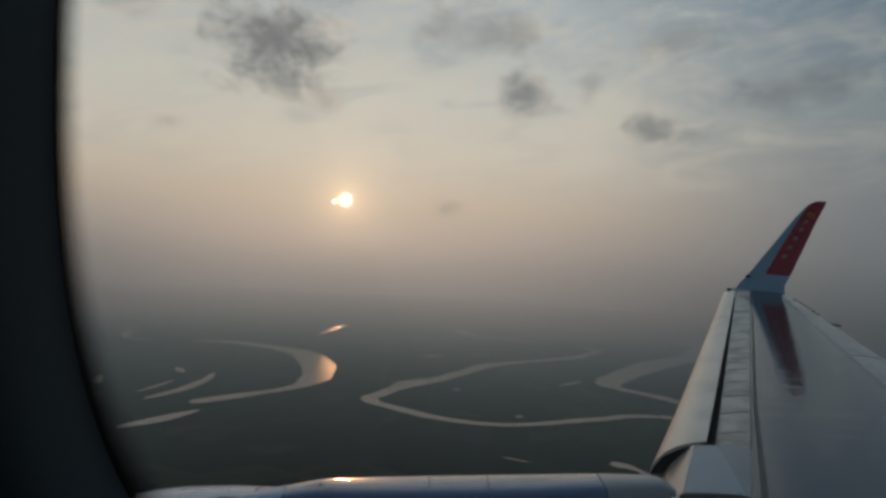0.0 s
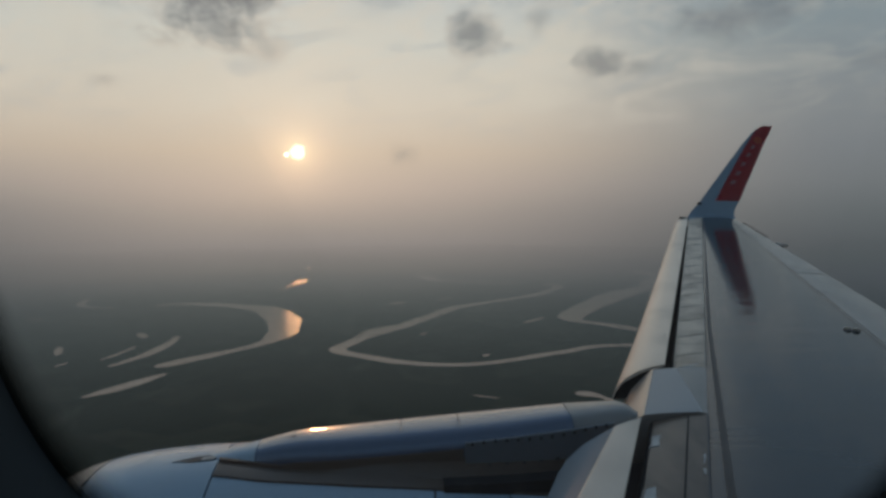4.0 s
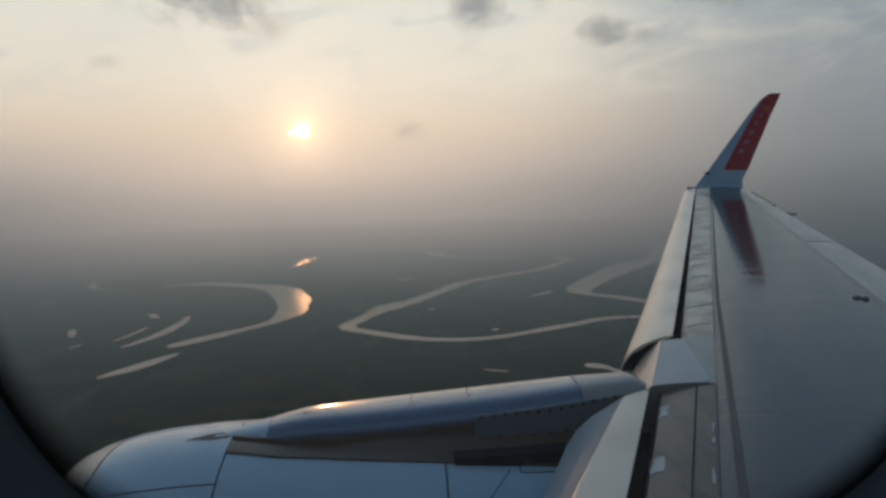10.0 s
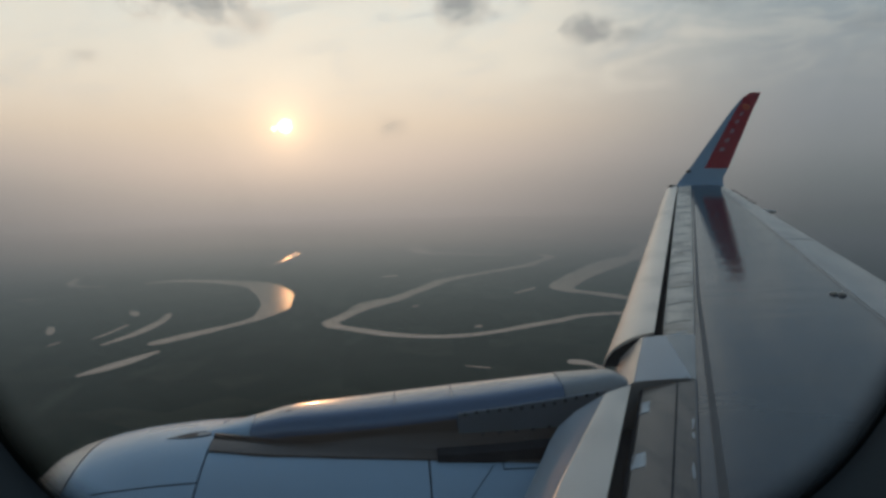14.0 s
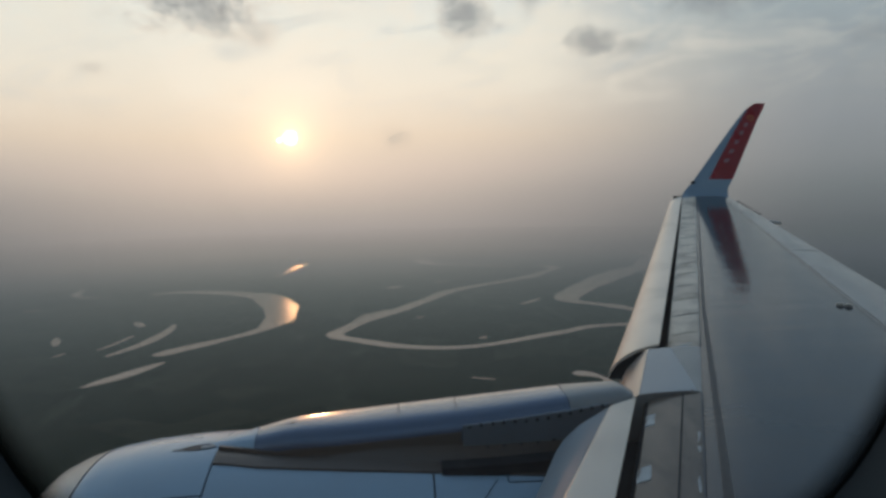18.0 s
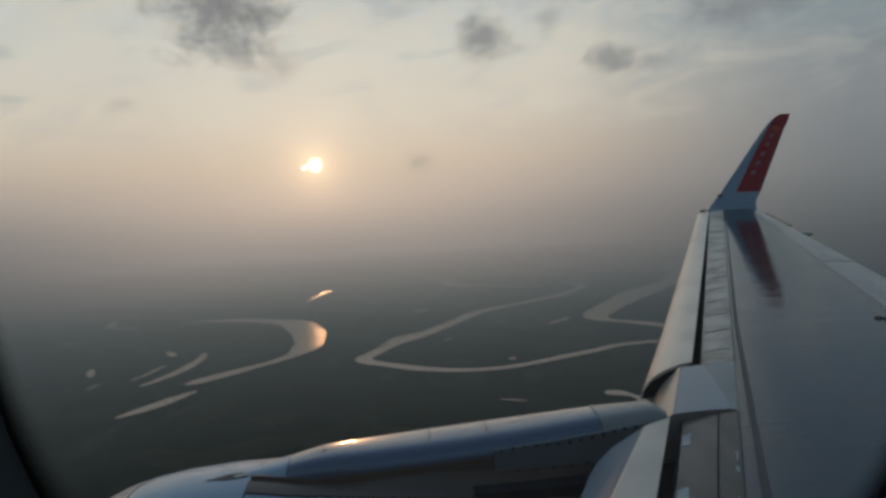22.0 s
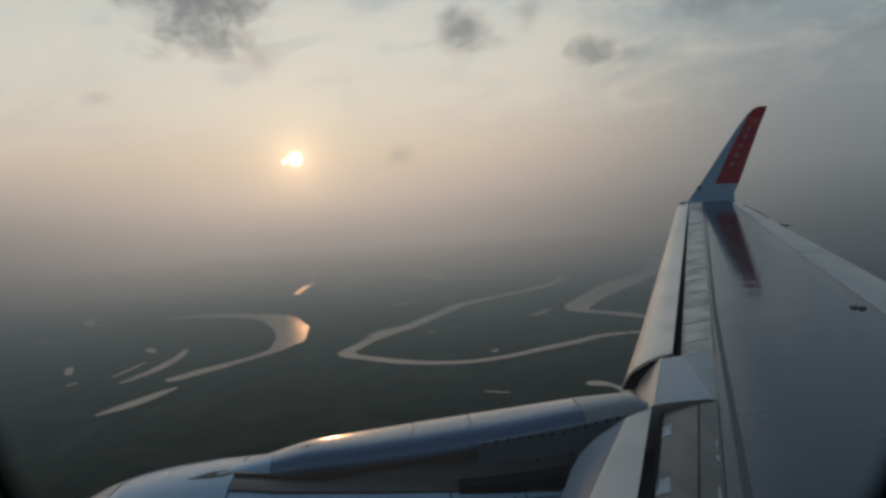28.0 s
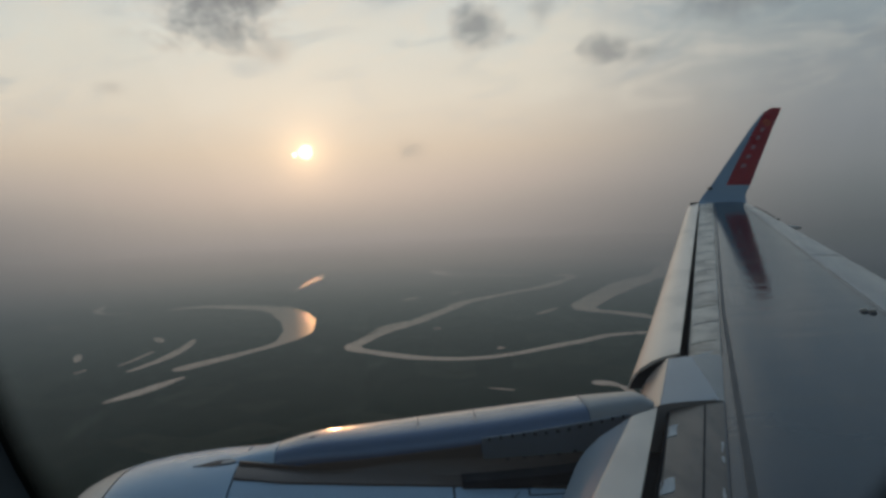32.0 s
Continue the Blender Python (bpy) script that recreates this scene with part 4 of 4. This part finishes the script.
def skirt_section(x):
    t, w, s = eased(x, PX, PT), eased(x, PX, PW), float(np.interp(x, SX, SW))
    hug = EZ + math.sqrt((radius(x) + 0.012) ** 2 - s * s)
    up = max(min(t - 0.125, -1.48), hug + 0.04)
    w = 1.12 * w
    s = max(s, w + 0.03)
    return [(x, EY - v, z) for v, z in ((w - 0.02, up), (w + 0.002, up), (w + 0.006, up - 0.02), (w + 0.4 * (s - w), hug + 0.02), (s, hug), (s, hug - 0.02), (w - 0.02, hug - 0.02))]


# dark brown here is painted shade and reflection
part("lower_fairing", loft([skirt_section(x) for x in frange(-1.09, 1.5, 30)]), M_SCUFF_SHADE, pylon, "lower fairing painted dark brown for shade and reflection")


def pylon_side(xa, xb, za, zb, t, name, mat, label, slope=0.0, slope_top=0.0):
    """A plate on the pylon's cabin side; za and zb are heights below the crown."""
    bm = bmesh.new()
    cols = []
    for x in frange(xa, xb, 8):
        top, w = eased(x, PX, PT), eased(x, PX, PW)
        y = EY - 1.12 * w
        cols.append([bm.verts.new(q) for q in ((x, y - t, top - za - slope_top * (x - xa)), (x, y - t, top - zb - slope * (x - xa)), (x, y + 0.01, top - zb - slope * (x - xa)), (x, y + 0.01, top - za - slope_top * (x - xa)))])
    for a, b in zip(cols, cols[1:]):
        for i in range(4):
            bm.faces.new((a[i], a[(i + 1) % 4], b[(i + 1) % 4], b[i]))
    bm.faces.new(cols[0]), bm.faces.new(cols[-1])
    return part(name, bm, mat, pylon, label)


pylon_side(0.38, 1.3, 0.06, 0.235, 0.012, "side_panel", M_PANEL, "matt grey riveted side panel", 0.07)
# solid black block painted as the shade in the gap above the cowl
pylon_side(0.24, 1.3, 0.235, 0.42, 0.165, "gap_shade", M_DARK, "black block put in for the shade of the gap above the cowl", 0.1, 0.07)
pylon_side(-0.94, -0.932, 0.06, 0.26, 0.006, "panel_seam", M_DARK, "")
for xs in (0.0, 0.36, 1.05):
    top, w = eased(xs, PX, PT), eased(xs, PX, PW)
    pts = [(xs, EY - v * w, top - d + 0.002) for v, d in ((1.145, 0.15), (1.08, 0.10), (0.945, 0.055), (0.765, 0.024), (0.5, 0.006), (0.2, -0.001), (-0.2, -0.001), (-0.5, 0.006), (-0.94, 0.055))]
    part("panel_seam", loft([[(p[0] - 0.003, p[1], p[2]), (p[0] + 0.003, p[1], p[2]), (p[0] + 0.003, p[1], p[2] - 0.006), (p[0] - 0.003, p[1], p[2] - 0.006)] for p in pts]), M_SEAL, pylon)
bm = bmesh.new()
bmesh.ops.create_icosphere(bm, subdivisions=1, radius=0.012)
rivet_mesh = bpy.data.meshes.new("rivet")
bm.to_mesh(rivet_mesh), bm.free()
rivet_mesh.materials.append(M_RIVET)
for row, (za, xs) in enumerate(((0.075, frange(0.42, 1.25, 13)), (0.215, frange(0.42, 1.25, 9)))):
    for x in xs:
        rv = new("rivet", rivet_mesh)
        rv.parent = pylon
        rv.location = (x, EY - 1.12 * eased(x, PX, PW) - 0.013, eased(x, PX, PT) - za - 0.01 * math.sin(9 * x))
rv = new("rivet", rivet_mesh)
rv.parent, rv.location, rv.scale = pylon, (-0.66, EY - 0.02, eased(-0.66, PX, PT) - 0.004), (1.4, 1.4, 1.0)

# ---- cabin window and fuselage ----
WX, WZ, WA, WB, WY = 0.0203, 0.0987, 0.1300, 0.2090, 0.19


def oval_loop(a, b, y, n=180, e=3.35):
    out = []
    for i in range(n):
        t = 2 * math.pi * i / n
        c, s = math.cos(t), math.sin(t)
        r = (abs(c) ** e + abs(s) ** e) ** (-1 / e)
        out.append((WX + a * r * c, y, WZ + b * r * s))
    return out


def square_loop(w, h0, h1, y, n=180, bend=0.0):
    out = []
    for i in range(n):
        t = 2 * math.pi * i / n
        c, s = math.cos(t), math.sin(t)
        r = 1 / max(abs(c), abs(s))
        x, z = w * r * c, (h1 if s > 0 else h0) * r * s
        out.append((WX + x, y - bend * z * z, WZ + z))
    return out


CY, CZ = -1.70, WZ


def shell_y(z, radius_):
    return CY + math.sqrt(radius_ ** 2 - (z - CZ) ** 2)


def shell_patch(radius_, loops_, half=0.5):
    """The square of a tube's side around the window, down to the given inner loops."""
    outer = []
    for x, _, z in square_loop(half, half, half, 0.0):
        outer.append((x, shell_y(z, radius_), z))
    return loft([outer] + loops_, True, False)


def tube(radius_, xs, a0, a1, n=48):
    """Part of a tube along the aircraft between two angles, counted from the window's side upwards."""
    secs = [[(x, CY + radius_ * math.cos(t), CZ + radius_ * math.sin(t)) for t in frange(a0, a1, n)] for x in xs]
    return loft(secs, False, False)


def whole_tube(name, radius_, x0, x1, material, label, category):
    a = math.asin(0.5 / radius_)
    root = tagged(new(name), label, category, kind="structure")
    part("panel", tube(radius_, (x0, WX - 0.5), 0, 2 * math.pi, 97), material, root)
    part("panel", tube(radius_, (WX + 0.5, x1), 0, 2 * math.pi, 97), material, root)
    part("panel", tube(radius_, (WX - 0.5, WX + 0.5), a, 2 * math.pi - a, 81), material, root)
    return root


wall = part("wall_side", shell_patch(1.85, [oval_loop(WA * 1.35, WB * 1.3, 0.146), oval_loop(WA * 1.12, WB * 1.1, 0.150)]), M_CABIN)
tagged(wall, "dark cabin side wall around the window", "wall", kind="structure")
whole_tube("cabin_lining", 1.85, -3.0, 3.0, M_CABIN, "dark curved lining of the cabin", "lining")
whole_tube("fuselage", 1.98, -9.0, 11.0, M_SKIN, "unseen round fuselage, kept dark for its reflection in the pylon", "fuselage")
# unseen end walls, added to keep light out of the cabin
for nm, x in (("wall_fore", -3.0), ("wall_aft", 3.0)):
    bm = bmesh.new()
    bmesh.ops.create_cone(bm, cap_ends=True, segments=64, radius1=1.86, radius2=1.86, depth=0.06, matrix=Matrix.Translation((x, CY, CZ)) @ Matrix.Rotation(radians(90), 4, "Y"))
    tagged(part(nm, bm, M_CABIN, smooth=False), "added unseen end wall keeping light out of the cabin", "wall", kind="structure")
bm = bmesh.new()
box(bm, (0, CY, -1.03), (5.9, 2.95, 0.08))
tagged(part("floor", bm, M_CABIN, smooth=False), "dark cabin floor", "floor", kind="structure")
window = tagged(new("window_1"), "rounded airliner cabin window seen from inside", "window", kind="structure")
part("window_frame", loft([oval_loop(WA * 1.12, WB * 1.1, 0.150), oval_loop(WA * 1.05, WB * 1.04, 0.158), oval_loop(WA * 1.012, WB * 1.01, 0.172), oval_loop(WA, WB, 0.19), oval_loop(WA * 1.14, WB * 1.12, 0.2)], True, False),
     M_CABIN, window, "dark plastic window surround")
part("window_seal", loft([oval_loop(WA * 1.14, WB * 1.12, 0.2), oval_loop(WA * 1.4, WB * 1.36, 0.215), oval_loop(WA * 1.9, WB * 1.8, 0.262)], True, False), M_RUBBER, window, "black rubber window seal")
bm = bmesh.new()
bm.faces.new([bm.verts.new(p) for p in oval_loop(WA * 1.5, WB * 1.45, 0.225)])
bmesh.ops.solidify(bm, geom=bm.faces[:], thickness=0.004)
pane = part("pane", bm, M_GLASS, window, "clear acrylic window pane", smooth=False)
pane.visible_shadow = False
# added ring whose dark gradient imitates the out-of-focus window edge
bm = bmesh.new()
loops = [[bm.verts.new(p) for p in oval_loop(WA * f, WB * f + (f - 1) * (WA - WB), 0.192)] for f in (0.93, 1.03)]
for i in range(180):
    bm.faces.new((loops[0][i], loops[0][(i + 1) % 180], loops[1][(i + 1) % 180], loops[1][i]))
rim = part("edge_blur_ring", bm, M_RIM, window, "added dark gradient imitating the blurred window edge", smooth=False)
skin = part("fuselage_skin", shell_patch(1.98, [oval_loop(WA * 2.0, WB * 1.88, 0.269), oval_loop(WA * 1.9, WB * 1.8, 0.262)]), M_SKIN)
tagged(skin, "fuselage skin around the window, kept dark for its reflection", "fuselage", kind="structure")
